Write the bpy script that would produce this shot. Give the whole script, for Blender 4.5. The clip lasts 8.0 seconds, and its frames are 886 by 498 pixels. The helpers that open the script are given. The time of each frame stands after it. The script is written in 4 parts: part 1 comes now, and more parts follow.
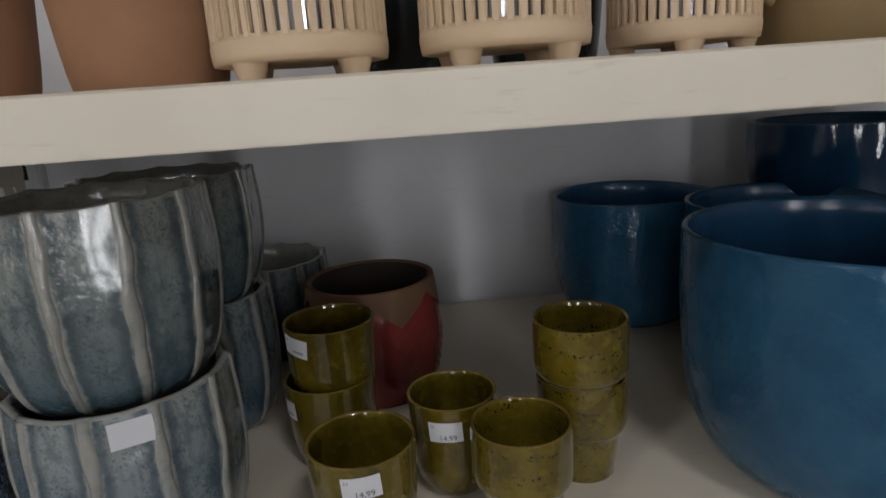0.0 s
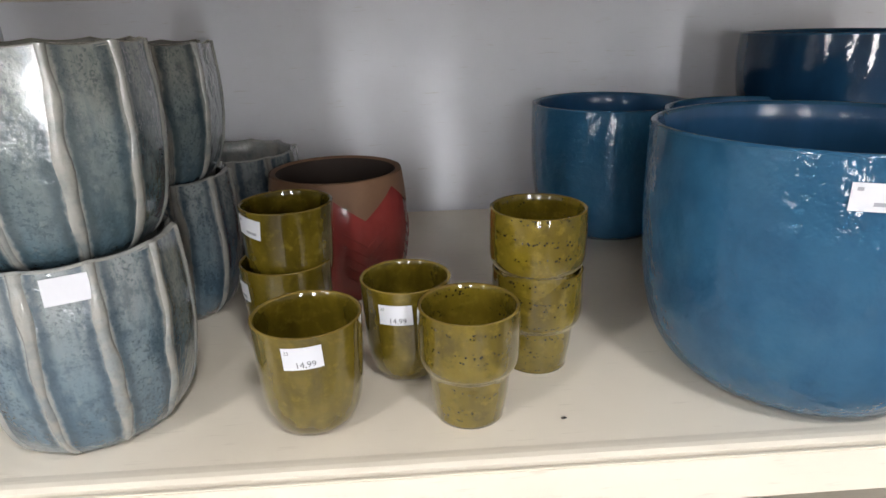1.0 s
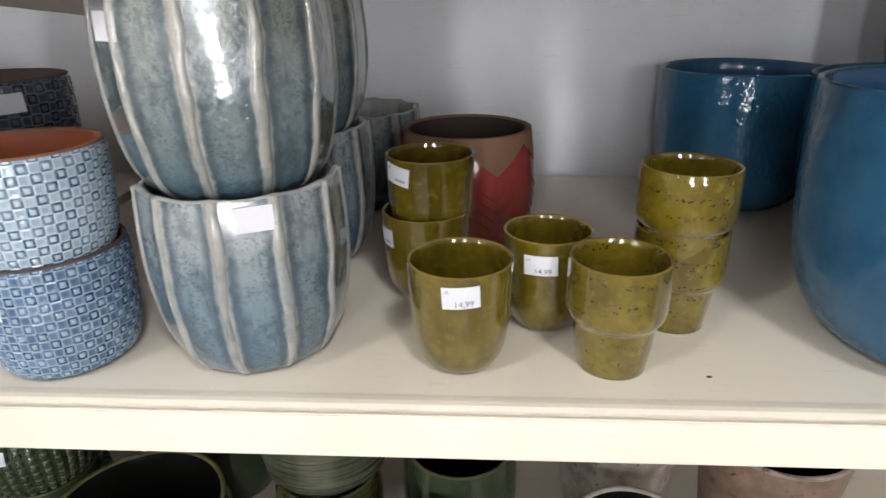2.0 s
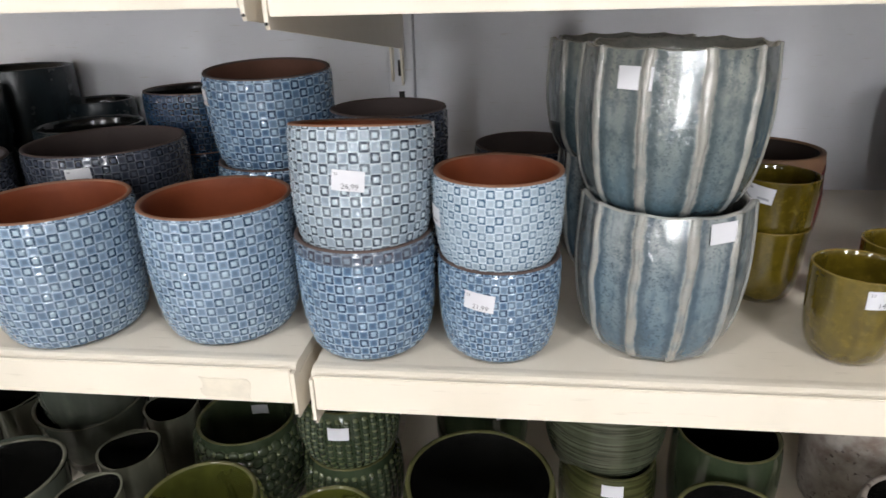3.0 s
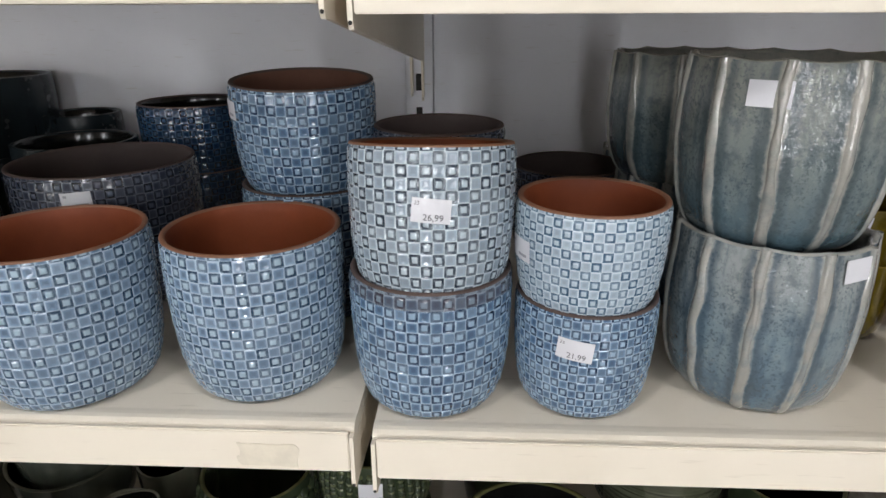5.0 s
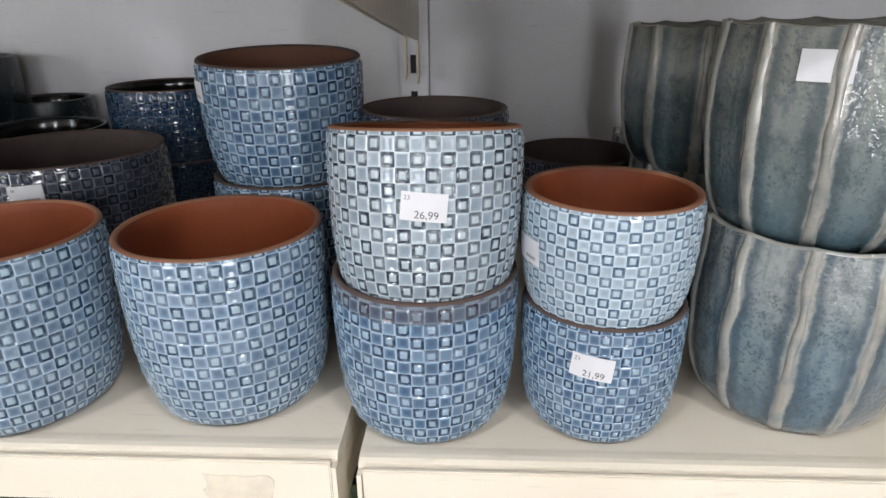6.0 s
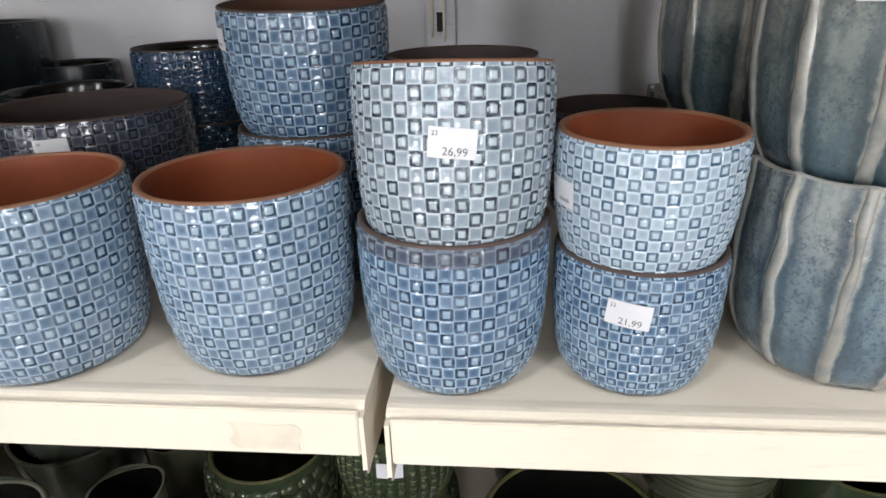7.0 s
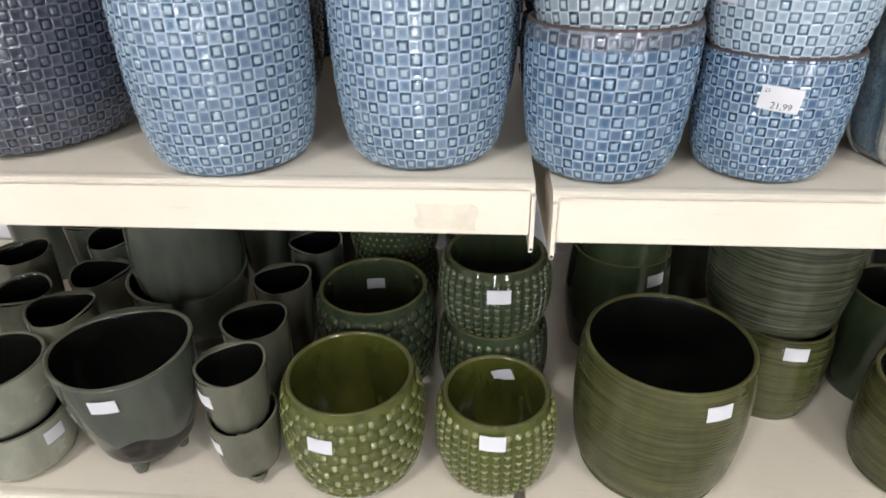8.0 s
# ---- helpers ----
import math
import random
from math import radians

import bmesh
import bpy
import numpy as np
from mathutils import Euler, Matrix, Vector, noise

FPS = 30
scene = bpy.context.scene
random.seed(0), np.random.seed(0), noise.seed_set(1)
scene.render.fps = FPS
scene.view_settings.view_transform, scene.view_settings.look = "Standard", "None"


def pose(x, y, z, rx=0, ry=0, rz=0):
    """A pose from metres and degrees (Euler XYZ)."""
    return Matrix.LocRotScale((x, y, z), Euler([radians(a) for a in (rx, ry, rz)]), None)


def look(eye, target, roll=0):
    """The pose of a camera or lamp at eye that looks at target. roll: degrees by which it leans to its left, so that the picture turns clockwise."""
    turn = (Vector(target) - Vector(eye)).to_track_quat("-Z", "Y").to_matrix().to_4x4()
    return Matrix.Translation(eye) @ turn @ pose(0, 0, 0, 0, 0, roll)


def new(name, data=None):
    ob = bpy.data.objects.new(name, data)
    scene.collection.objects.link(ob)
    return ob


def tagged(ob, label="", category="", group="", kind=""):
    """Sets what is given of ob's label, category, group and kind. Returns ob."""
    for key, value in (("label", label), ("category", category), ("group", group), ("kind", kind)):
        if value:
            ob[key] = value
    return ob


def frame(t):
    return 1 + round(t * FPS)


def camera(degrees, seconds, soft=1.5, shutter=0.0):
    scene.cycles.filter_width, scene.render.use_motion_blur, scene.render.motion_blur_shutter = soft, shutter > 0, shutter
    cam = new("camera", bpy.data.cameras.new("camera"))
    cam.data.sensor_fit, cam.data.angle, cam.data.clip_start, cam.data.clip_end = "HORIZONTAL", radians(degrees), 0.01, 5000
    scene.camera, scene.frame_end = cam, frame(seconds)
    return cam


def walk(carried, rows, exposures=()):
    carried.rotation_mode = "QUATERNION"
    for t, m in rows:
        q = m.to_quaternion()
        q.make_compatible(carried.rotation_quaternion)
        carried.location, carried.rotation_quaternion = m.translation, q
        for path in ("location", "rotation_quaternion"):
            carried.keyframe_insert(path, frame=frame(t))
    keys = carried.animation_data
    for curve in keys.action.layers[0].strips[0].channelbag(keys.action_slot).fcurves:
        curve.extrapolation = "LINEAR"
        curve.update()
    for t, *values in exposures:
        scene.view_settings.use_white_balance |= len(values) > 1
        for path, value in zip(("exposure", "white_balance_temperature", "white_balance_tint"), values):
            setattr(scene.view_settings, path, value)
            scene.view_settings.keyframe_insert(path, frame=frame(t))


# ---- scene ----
cam = camera(71.6, 8.0, shutter=0.15)
PATH = [
    (0, (0.417, -0.308, 1.291), (0.528, 1.629, 0.802), -4.0),
    (0.5, (0.439, -0.31, 1.263), (0.562, 1.589, 0.65), -3.2),
    (1, (0.444, -0.309, 1.252), (0.558, 1.561, 0.552), -1.3),
    (1.2, (0.444, -0.305, 1.249), (0.516, 1.559, 0.528), -1.2),
    (2.3, (0.312, -0.346, 1.238), (0.149, 1.491, 0.464), -1.0),
    (2.5, (0.244, -0.367, 1.25), (0.053, 1.47, 0.483), -1.2),
    (3, (0.082, -0.427, 1.281), (-0.13, 1.412, 0.523), -1.4),
    (3.5, (0.007, -0.434, 1.275), (-0.181, 1.42, 0.548), -1.3),
    (4, (-0.008, -0.411, 1.274), (-0.109, 1.455, 0.561), -0.3),
    (4.5, (-0.015, -0.389, 1.275), (-0.1, 1.481, 0.571), -0.1),
    (6, (-0.017, -0.302, 1.256), (-0.096, 1.554, 0.513), -0.4),
    (6.5, (-0.009, -0.29, 1.253), (-0.103, 1.556, 0.489), -0.7),
    (7, (-0.019, -0.297, 1.231), (-0.183, 1.527, 0.428), -1.6),
    (7.5, (-0.069, -0.345, 1.196), (-0.241, 1.459, 0.349), -1.4),
    (8, (-0.131, -0.395, 1.168), (-0.275, 1.34, 0.182), -1.1),
]
EXPOSURES = [(0.0, -1.4), (0.3, -0.25), (0.6, 0.15), (2.5, 0.15), (3.0, -0.05), (3.5, -0.2), (4.5, -0.36), (6.0, -0.05), (6.5, 0.12), (7.5, 0.0), (8.0, 0.02)]
walk(cam, [(t, look(eye, target, roll)) for t, eye, target, roll in PATH], EXPOSURES)

# ---- world and light ----
world = bpy.data.worlds.new("sky")
scene.world = world
world.use_nodes = True
wn = world.node_tree
sky = wn.nodes.new("ShaderNodeTexSky")
sky.sky_type, sky.sun_disc = "NISHITA", False
sky.sun_elevation, sky.sun_rotation = radians(38), radians(160)
wn.nodes["Background"].inputs["Strength"].default_value = 0.1
wn.links.new(sky.outputs["Color"], wn.nodes["Background"].inputs["Color"])


def window_light(x, width, z0, z1, y, watts, colour):
    """Daylight that comes in through one window opening."""
    lamp = bpy.data.lights.new("window_daylight", "AREA")
    lamp.shape, lamp.size, lamp.size_y = "RECTANGLE", width, z1 - z0
    lamp.energy, lamp.color = watts, colour
    ob = new("window_daylight", lamp)
    ob.matrix_world = look((x, y, (z0 + z1) / 2), (x, y + 1, (z0 + z1) / 2))
    return ob


WIN_Y = -3.0
WINDOWS = [(-2.45, 0.34, 0.45, 2.40, 114.0), (-0.15, 0.24, 0.45, 2.40, 80.0), (1.30, 0.30, 0.45, 2.40, 89.0)]
for wx, ww, wz0, wz1, watts in WINDOWS:
    window_light(wx, ww, wz0, wz1, WIN_Y - 0.16, watts, (0.945, 0.965, 1.0))

ROOF_Z = 2.8
# Two unseen roof lamps, added to brighten the deck fronts from above.
TOP_LIGHTS = [(-0.95, 0.4), (0.95, 0.4)]
for sx, sw in TOP_LIGHTS:
    lamp = bpy.data.lights.new("skylight_daylight", "AREA")
    lamp.shape, lamp.size, lamp.size_y = "RECTANGLE", sw, 0.26
    lamp.energy, lamp.color = 36.0, (0.975, 0.965, 0.98)
    new("skylight_daylight", lamp).matrix_world = pose(sx, -1.4, ROOF_Z + 0.09)


# ---- materials ----
class Nodes:
    """Short hand for one node material."""

    def __init__(self, name, rough=0.5, metal=0.0, coat=0.0):
        self.mat = bpy.data.materials.new(name)
        self.mat.use_nodes = True
        self.t = self.mat.node_tree
        self.b = self.t.nodes["Principled BSDF"]
        self.b.inputs["Roughness"].default_value = rough
        self.b.inputs["Metallic"].default_value = metal
        self.b.inputs["Coat Weight"].default_value = coat
        self.b.inputs["Coat Roughness"].default_value = 0.08

    def n(self, kind, **kw):
        node = self.t.nodes.new("ShaderNode" + kind)
        for k, v in kw.items():
            setattr(node, k, v)
        return node

    def put(self, socket, value):
        if hasattr(value, "links"):
            self.t.links.new(value, socket)
        elif isinstance(value, (tuple, list)) and len(value) == 3 and len(socket.default_value) == 4:
            socket.default_value = (*value, 1)
        else:
            socket.default_value = value

    def math(self, op, a, b=0.0, c=0.0, clamp=False):
        node = self.n("Math", operation=op, use_clamp=clamp)
        for s, v in zip(node.inputs, (a, b, c)):
            self.put(s, v)
        return node.outputs[0]

    def mix(self, fac, a, b, mode="MIX"):
        node = self.n("Mix", data_type="RGBA", blend_type=mode)
        self.put(node.inputs["Factor"], fac)
        self.put(node.inputs[6], a)
        self.put(node.inputs[7], b)
        return node.outputs[2]

    def coords(self, kind="Object", scale=(1, 1, 1), random=True):
        tc = self.n("TexCoord")
        mp = self.n("Mapping")
        self.put(mp.inputs["Vector"], tc.outputs[kind])
        mp.inputs["Scale"].default_value = scale
        if random:
            info = self.n("ObjectInfo")
            self.put(mp.inputs["Location"], self.math("MULTIPLY", info.outputs["Random"], 3.0))
        return mp.outputs[0]

    def noise(self, vec, scale, detail=4.0, rough=0.55, out=0):
        node = self.n("TexNoise")
        self.put(node.inputs["Vector"], vec)
        node.inputs["Scale"].default_value = scale
        node.inputs["Detail"].default_value = detail
        node.inputs["Roughness"].default_value = rough
        return node.outputs[out]

    def step(self, value, lo, hi):
        node = self.n("MapRange", interpolation_type="SMOOTHSTEP")
        self.put(node.inputs[0], value)
        node.inputs[1].default_value, node.inputs[2].default_value = lo, hi
        return node.outputs[0]

    def bump(self, height, strength, distance):
        node = self.n("Bump")
        node.inputs["Strength"].default_value = strength
        node.inputs["Distance"].default_value = distance
        self.put(node.inputs["Height"], height)
        self.put(self.b.inputs["Normal"], node.outputs[0])

    def colour(self, value):
        self.put(self.b.inputs["Base Color"], value)
        return self.mat

    def rough(self, value):
        self.put(self.b.inputs["Roughness"], value)


def painted_metal(name, base, dirt, rough=0.42):
    m = Nodes(name, rough)
    v = m.coords(random=False)
    big = m.noise(v, 5.0, 5)
    fine = m.noise(v, 60.0, 3)
    scuff = m.noise(m.coords(scale=(6, 60, 60), random=False), 4.0, 3)
    c = m.mix(m.step(big, 0.42, 0.75), base, dirt)
    c = m.mix(m.math("MULTIPLY", m.step(scuff, 0.62, 0.72), 0.25), c, (0.45, 0.38, 0.28))
    m.rough(m.math("MULTIPLY_ADD", fine, 0.2, rough - 0.1))
    m.bump(fine, 0.05, 0.001)
    return m.colour(c)


def clay(name, base, dark, rough=0.85, scale=90, shine=0.5):
    m = Nodes(name, rough)
    m.b.inputs["Specular IOR Level"].default_value = shine
    v = m.coords()
    c = m.mix(m.step(m.noise(v, 14.0, 5), 0.3, 0.75), base, dark)
    c = m.mix(m.math("MULTIPLY", m.noise(v, scale * 4, 2), 0.35), c, dark)
    m.bump(m.noise(v, scale * 3, 3), 0.25, 0.0006)
    return m.colour(c)


def glaze(name, base, dark, light, rough=0.12, speck=0.0, speck_colour=(0.02, 0.03, 0.03), streak=1.0, bump=0.15, coat=0.0, speck_scale=420, rings=0.0, pits=0.0, mottle=0.0):
    """A glossy glaze with soft streaks, fine mottle and, on wish, dark specks."""
    m = Nodes(name, rough, coat=coat)
    v = m.coords()
    down = m.coords(scale=(9, 9, 9 * (1 - 0.75 * streak)))
    c = m.mix(m.step(m.noise(down, 4.0, 5), 0.32, 0.72), base, dark)
    c = m.mix(m.math("MULTIPLY", m.step(m.noise(v, 22.0, 4), 0.5, 0.75), 0.6), c, light)
    if speck:
        s = m.step(m.noise(v, speck_scale, 2, 0.5), 0.60, 0.66)
        area = m.step(m.noise(v, 30.0, 2), 0.40, 0.58)
        c = m.mix(m.math("MULTIPLY", m.math("MULTIPLY", s, area), speck), c, speck_colour)
    if mottle:
        c = m.mix(m.math("MULTIPLY", m.step(m.noise(v, 130.0, 4, 0.65), 0.50, 0.70), mottle), c, light)
        c = m.mix(m.math("MULTIPLY", m.step(m.noise(v, 75.0, 5, 0.65), 0.52, 0.70), mottle), c, tuple(k * 0.6 for k in dark))
    if pits:
        vo = m.n("TexVoronoi")
        m.put(vo.inputs["Vector"], v)
        vo.inputs["Scale"].default_value = pits
        chance = m.n("SeparateColor")
        m.put(chance.inputs[0], vo.outputs["Color"])
        hole = m.math("MULTIPLY", m.math("SUBTRACT", 1.0, m.step(vo.outputs["Distance"], 0.28, 0.46)), m.math("GREATER_THAN", chance.outputs[0], 0.42))
        where = m.step(m.noise(m.coords(scale=(16, 16, 130)), 1.0, 2), 0.52, 0.60)
        c = m.mix(m.math("MULTIPLY", m.math("MULTIPLY", hole, where), 1.0), c, speck_colour)
    if rings:
        line = m.noise(m.coords(scale=(9, 9, 330)), 1.0, 2)
        c = m.mix(m.math("MULTIPLY", m.step(line, 0.52, 0.60), rings), c, tuple(k * 0.35 for k in dark))
        c = m.mix(m.math("MULTIPLY", m.step(line, 0.46, 0.38), rings * 0.5), c, tuple(k * 1.5 for k in light))
    m.rough(m.math("MULTIPLY_ADD", m.noise(v, 35.0, 3), 0.10, max(rough - 0.09, 0.02)))
    m.bump(m.noise(v, 55.0, 3), bump, 0.0022)
    return m.colour(c)


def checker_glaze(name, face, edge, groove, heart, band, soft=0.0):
    """Glaze over a relief of small squares: it pools dark in the grooves and breaks pale on the edges, with shade and
    glints painted in.
    """
    m = Nodes(name, 0.3, coat=0.5)
    uv = m.n("UVMap", uv_map="cells").outputs[0]
    sep = m.n("SeparateXYZ")
    m.put(sep.inputs[0], uv)
    wob = m.noise(m.coords(), 110.0, 2)
    wob = m.math("MULTIPLY_ADD", wob, 0.22, -0.11)
    u = m.math("ADD", sep.outputs[0], wob)
    v = m.math("ADD", sep.outputs[1], wob)
    parity = m.math("MODULO", m.math("ADD", m.math("FLOOR", sep.outputs[0]), m.math("FLOOR", sep.outputs[1])), 2.0)
    du = m.math("ABSOLUTE", m.math("SUBTRACT", m.math("FRACT", u), 0.5))
    dv = m.math("ABSOLUTE", m.math("SUBTRACT", m.math("FRACT", v), 0.5))
    d = m.math("POWER", m.math("ADD", m.math("POWER", du, 9.0), m.math("POWER", dv, 9.0)), 1 / 9)
    vec = m.coords()
    mottle = m.noise(vec, 24.0, 4)
    fine = m.noise(vec, 260.0, 2)
    cell = m.n("TexWhiteNoise", noise_dimensions="2D")
    both = m.n("CombineXYZ")
    m.put(both.inputs[0], m.math("FLOOR", sep.outputs[0]))
    m.put(both.inputs[1], m.math("FLOOR", sep.outputs[1]))
    m.put(cell.inputs["Vector"], both.outputs[0])
    chance = cell.outputs["Value"]
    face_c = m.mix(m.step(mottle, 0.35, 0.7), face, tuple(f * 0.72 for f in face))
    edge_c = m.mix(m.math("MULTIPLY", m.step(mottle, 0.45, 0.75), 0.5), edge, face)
    # Shade of the grooves, painted as a broken dark ring.
    groove_shade = m.math("MULTIPLY_ADD", m.step(m.noise(vec, 190.0, 2), 0.32, 0.58), 0.3, 0.7)
    ring = m.math("MULTIPLY", m.math("SUBTRACT", m.step(d, 0.20, 0.33), m.step(d, 0.46, 0.55)), groove_shade)
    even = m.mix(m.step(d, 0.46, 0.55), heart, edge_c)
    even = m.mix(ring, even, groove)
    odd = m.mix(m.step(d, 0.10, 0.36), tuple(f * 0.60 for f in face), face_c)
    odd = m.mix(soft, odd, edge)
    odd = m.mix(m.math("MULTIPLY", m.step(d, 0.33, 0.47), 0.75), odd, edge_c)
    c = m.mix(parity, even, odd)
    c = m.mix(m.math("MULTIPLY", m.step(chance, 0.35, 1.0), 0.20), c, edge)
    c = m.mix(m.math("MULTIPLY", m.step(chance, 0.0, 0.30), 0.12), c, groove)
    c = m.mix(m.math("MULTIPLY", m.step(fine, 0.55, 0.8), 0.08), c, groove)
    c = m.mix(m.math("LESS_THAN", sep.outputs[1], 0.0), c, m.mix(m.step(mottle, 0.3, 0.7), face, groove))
    top = m.math("GREATER_THAN", sep.outputs[1], 500.0)
    c = m.mix(m.math("MULTIPLY", top, 0.5), c, band)
    m.rough(m.math("MULTIPLY_ADD", fine, 0.18, 0.02))
    m.bump(m.math("ADD", m.noise(vec, 150.0, 3), m.math("MULTIPLY", fine, 0.2)), 0.22, 0.0014)
    return m.colour(c)


def plain(name, base, rough=0.5, metal=0.0, vary=0.15, scale=40.0):
    m = Nodes(name, rough, metal)
    v = m.coords()
    c = m.mix(m.step(m.noise(v, scale, 4), 0.3, 0.7), base, tuple(b * (1 - vary) for b in base))
    m.bump(m.noise(v, scale * 5, 2), 0.08, 0.0005)
    return m.colour(c)


CREAM = painted_metal("cream_enamel", (0.77, 0.70, 0.585), (0.70, 0.63, 0.515))
PANEL = painted_metal("panel_enamel", (0.79, 0.785, 0.82), (0.71, 0.705, 0.74), 0.5)
SLOT = plain("slot_dark", (0.02, 0.018, 0.016), 0.8)
RESIDUE = plain("tape_residue", (0.725, 0.655, 0.53), 0.7, vary=0.12, scale=90)
LABEL = plain("label_paper", (0.64, 0.64, 0.67), 0.6, vary=0.05)
INK = plain("label_ink", (0.07, 0.07, 0.08), 0.7)
FAINT = plain("faded_ink", (0.33, 0.33, 0.36), 0.7)
FLOOR = plain("shop_floor", (0.34, 0.31, 0.28), 0.5, vary=0.3, scale=3)
ROOM = plain("shop_wall_paint", (0.60, 0.57, 0.53), 0.8, vary=0.08, scale=2)
CEIL = plain("shop_ceiling_paint", (0.62, 0.61, 0.59), 0.85, vary=0.06, scale=2)
FRAME = plain("window_frame_paint", (0.55, 0.54, 0.52), 0.5)

TERRA = clay("terracotta_inside", (0.215, 0.052, 0.018), (0.135, 0.031, 0.011), 0.6, shine=0.3)
TERRA_DARK = clay("terracotta_brown_inside", (0.16, 0.07, 0.045), (0.10, 0.045, 0.03))
TERRA_RIM = clay("terracotta_lip", (0.21, 0.092, 0.048), (0.14, 0.064, 0.036), 0.6)
BROWN_RIM = clay("brown_lip", (0.085, 0.056, 0.048), (0.056, 0.038, 0.034))
TERRA_POT = clay("terracotta_wall", (0.36, 0.19, 0.10), (0.28, 0.14, 0.075))
IVORY = clay("ivory_ceramic", (0.72, 0.55, 0.38), (0.62, 0.46, 0.30), 0.6)
OLIVE_TAN = clay("tan_stoneware", (0.33, 0.23, 0.11), (0.24, 0.16, 0.08), 0.6)
LINER = plain("glass_liner_metal", (0.55, 0.58, 0.66), 0.2, 0.7)

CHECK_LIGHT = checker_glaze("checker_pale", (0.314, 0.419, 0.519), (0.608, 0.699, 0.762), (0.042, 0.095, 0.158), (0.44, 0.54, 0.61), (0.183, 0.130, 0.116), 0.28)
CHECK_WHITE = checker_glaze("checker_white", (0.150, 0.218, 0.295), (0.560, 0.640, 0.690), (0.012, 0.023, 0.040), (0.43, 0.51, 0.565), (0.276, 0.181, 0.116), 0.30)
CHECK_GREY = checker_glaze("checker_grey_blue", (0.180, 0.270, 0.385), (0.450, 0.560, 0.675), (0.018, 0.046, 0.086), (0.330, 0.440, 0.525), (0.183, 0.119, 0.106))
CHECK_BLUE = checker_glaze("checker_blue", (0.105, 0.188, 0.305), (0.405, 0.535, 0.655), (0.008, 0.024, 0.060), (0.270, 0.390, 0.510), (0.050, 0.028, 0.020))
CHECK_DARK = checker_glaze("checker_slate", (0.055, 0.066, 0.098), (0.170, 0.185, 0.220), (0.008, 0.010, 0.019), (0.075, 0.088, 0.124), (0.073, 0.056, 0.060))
# Blue checker glaze with the shade at the back put into its colour.
CHECK_SHADED = checker_glaze("checker_shaded_blue", (0.014, 0.042, 0.098), (0.048, 0.098, 0.165), (0.003, 0.009, 0.024), (0.030, 0.068, 0.130), (0.05, 0.04, 0.045))
# Clay darkened so that its colour holds the shade inside these pots.
SHADE_CLAY = clay("shaded_clay_inside", (0.075, 0.055, 0.05), (0.05, 0.036, 0.034))

OLIVE = glaze("olive_glaze", (0.122, 0.088, 0.008), (0.054, 0.038, 0.004), (0.20, 0.148, 0.022), 0.08, bump=0.25, coat=1.0, mottle=0.35)
OLIVE_PIT = glaze("olive_pitted_glaze", (0.138, 0.100, 0.009), (0.085, 0.060, 0.006), (0.21, 0.155, 0.02), 0.09, speck_colour=(0.016, 0.013, 0.004), pits=420, bump=0.4, coat=1.0, mottle=0.5)
OLIVE_LIP = glaze("amber_lip_glaze", (0.17, 0.115, 0.022), (0.10, 0.066, 0.012), (0.26, 0.19, 0.05), 0.05)
PETROL = glaze("petrol_blue_glaze", (0.024, 0.096, 0.176), (0.016, 0.072, 0.142), (0.040, 0.120, 0.194), 0.14, bump=0.9, streak=0.3)
# Deep blue that also holds the shade these back bowls stand in.
PETROL_DARK = glaze("deep_blue_shaded_glaze", (0.010, 0.040, 0.088), (0.007, 0.029, 0.066), (0.016, 0.055, 0.105), 0.10, bump=0.3)
PETROL_IN = glaze("petrol_inside_glaze", (0.028, 0.095, 0.202), (0.022, 0.076, 0.164), (0.038, 0.113, 0.227), 0.25, bump=0.1)
DARKPOT = glaze("black_green_glaze", (0.018, 0.026, 0.030), (0.010, 0.015, 0.018), (0.03, 0.04, 0.045), 0.30, speck=0.5)
SAGE = glaze("sage_glaze", (0.118, 0.116, 0.086), (0.082, 0.083, 0.061), (0.155, 0.152, 0.115), 0.10, bump=0.1)
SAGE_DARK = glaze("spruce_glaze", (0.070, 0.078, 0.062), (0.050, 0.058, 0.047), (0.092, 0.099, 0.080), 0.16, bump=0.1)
SAGE_PALE = glaze("pale_sage_glaze", (0.285, 0.285, 0.225), (0.20, 0.205, 0.16), (0.37, 0.37, 0.305), 0.3, bump=0.2)
# Near-black inside for many pots: their inner shade is put into the colour.
SAGE_IN = glaze("shaded_inside_glaze", (0.007, 0.007, 0.006), (0.005, 0.005, 0.0045), (0.011, 0.011, 0.010), 0.2)
MOSS = glaze("moss_green_glaze", (0.086, 0.096, 0.024), (0.056, 0.066, 0.016), (0.118, 0.124, 0.038), 0.1, bump=0.15)
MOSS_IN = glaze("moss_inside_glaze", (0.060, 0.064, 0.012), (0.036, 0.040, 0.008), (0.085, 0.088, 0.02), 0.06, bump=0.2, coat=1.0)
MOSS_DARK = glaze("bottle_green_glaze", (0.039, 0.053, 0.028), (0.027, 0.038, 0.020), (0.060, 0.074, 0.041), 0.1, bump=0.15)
# Studs are paler than their pots: glints are put into the colour.
MOSS_STUD = glaze("stud_glint_glaze", (0.215, 0.225, 0.100), (0.150, 0.160, 0.068), (0.28, 0.285, 0.14), 0.05, coat=1.0)
STUD_DARK = glaze("dark_stud_glint_glaze", (0.085, 0.100, 0.045), (0.060, 0.074, 0.034), (0.120, 0.135, 0.065), 0.05, coat=1.0)
MOSS_LIP = glaze("green_lip_glaze", (0.10, 0.098, 0.038), (0.075, 0.074, 0.03), (0.14, 0.135, 0.06), 0.08)
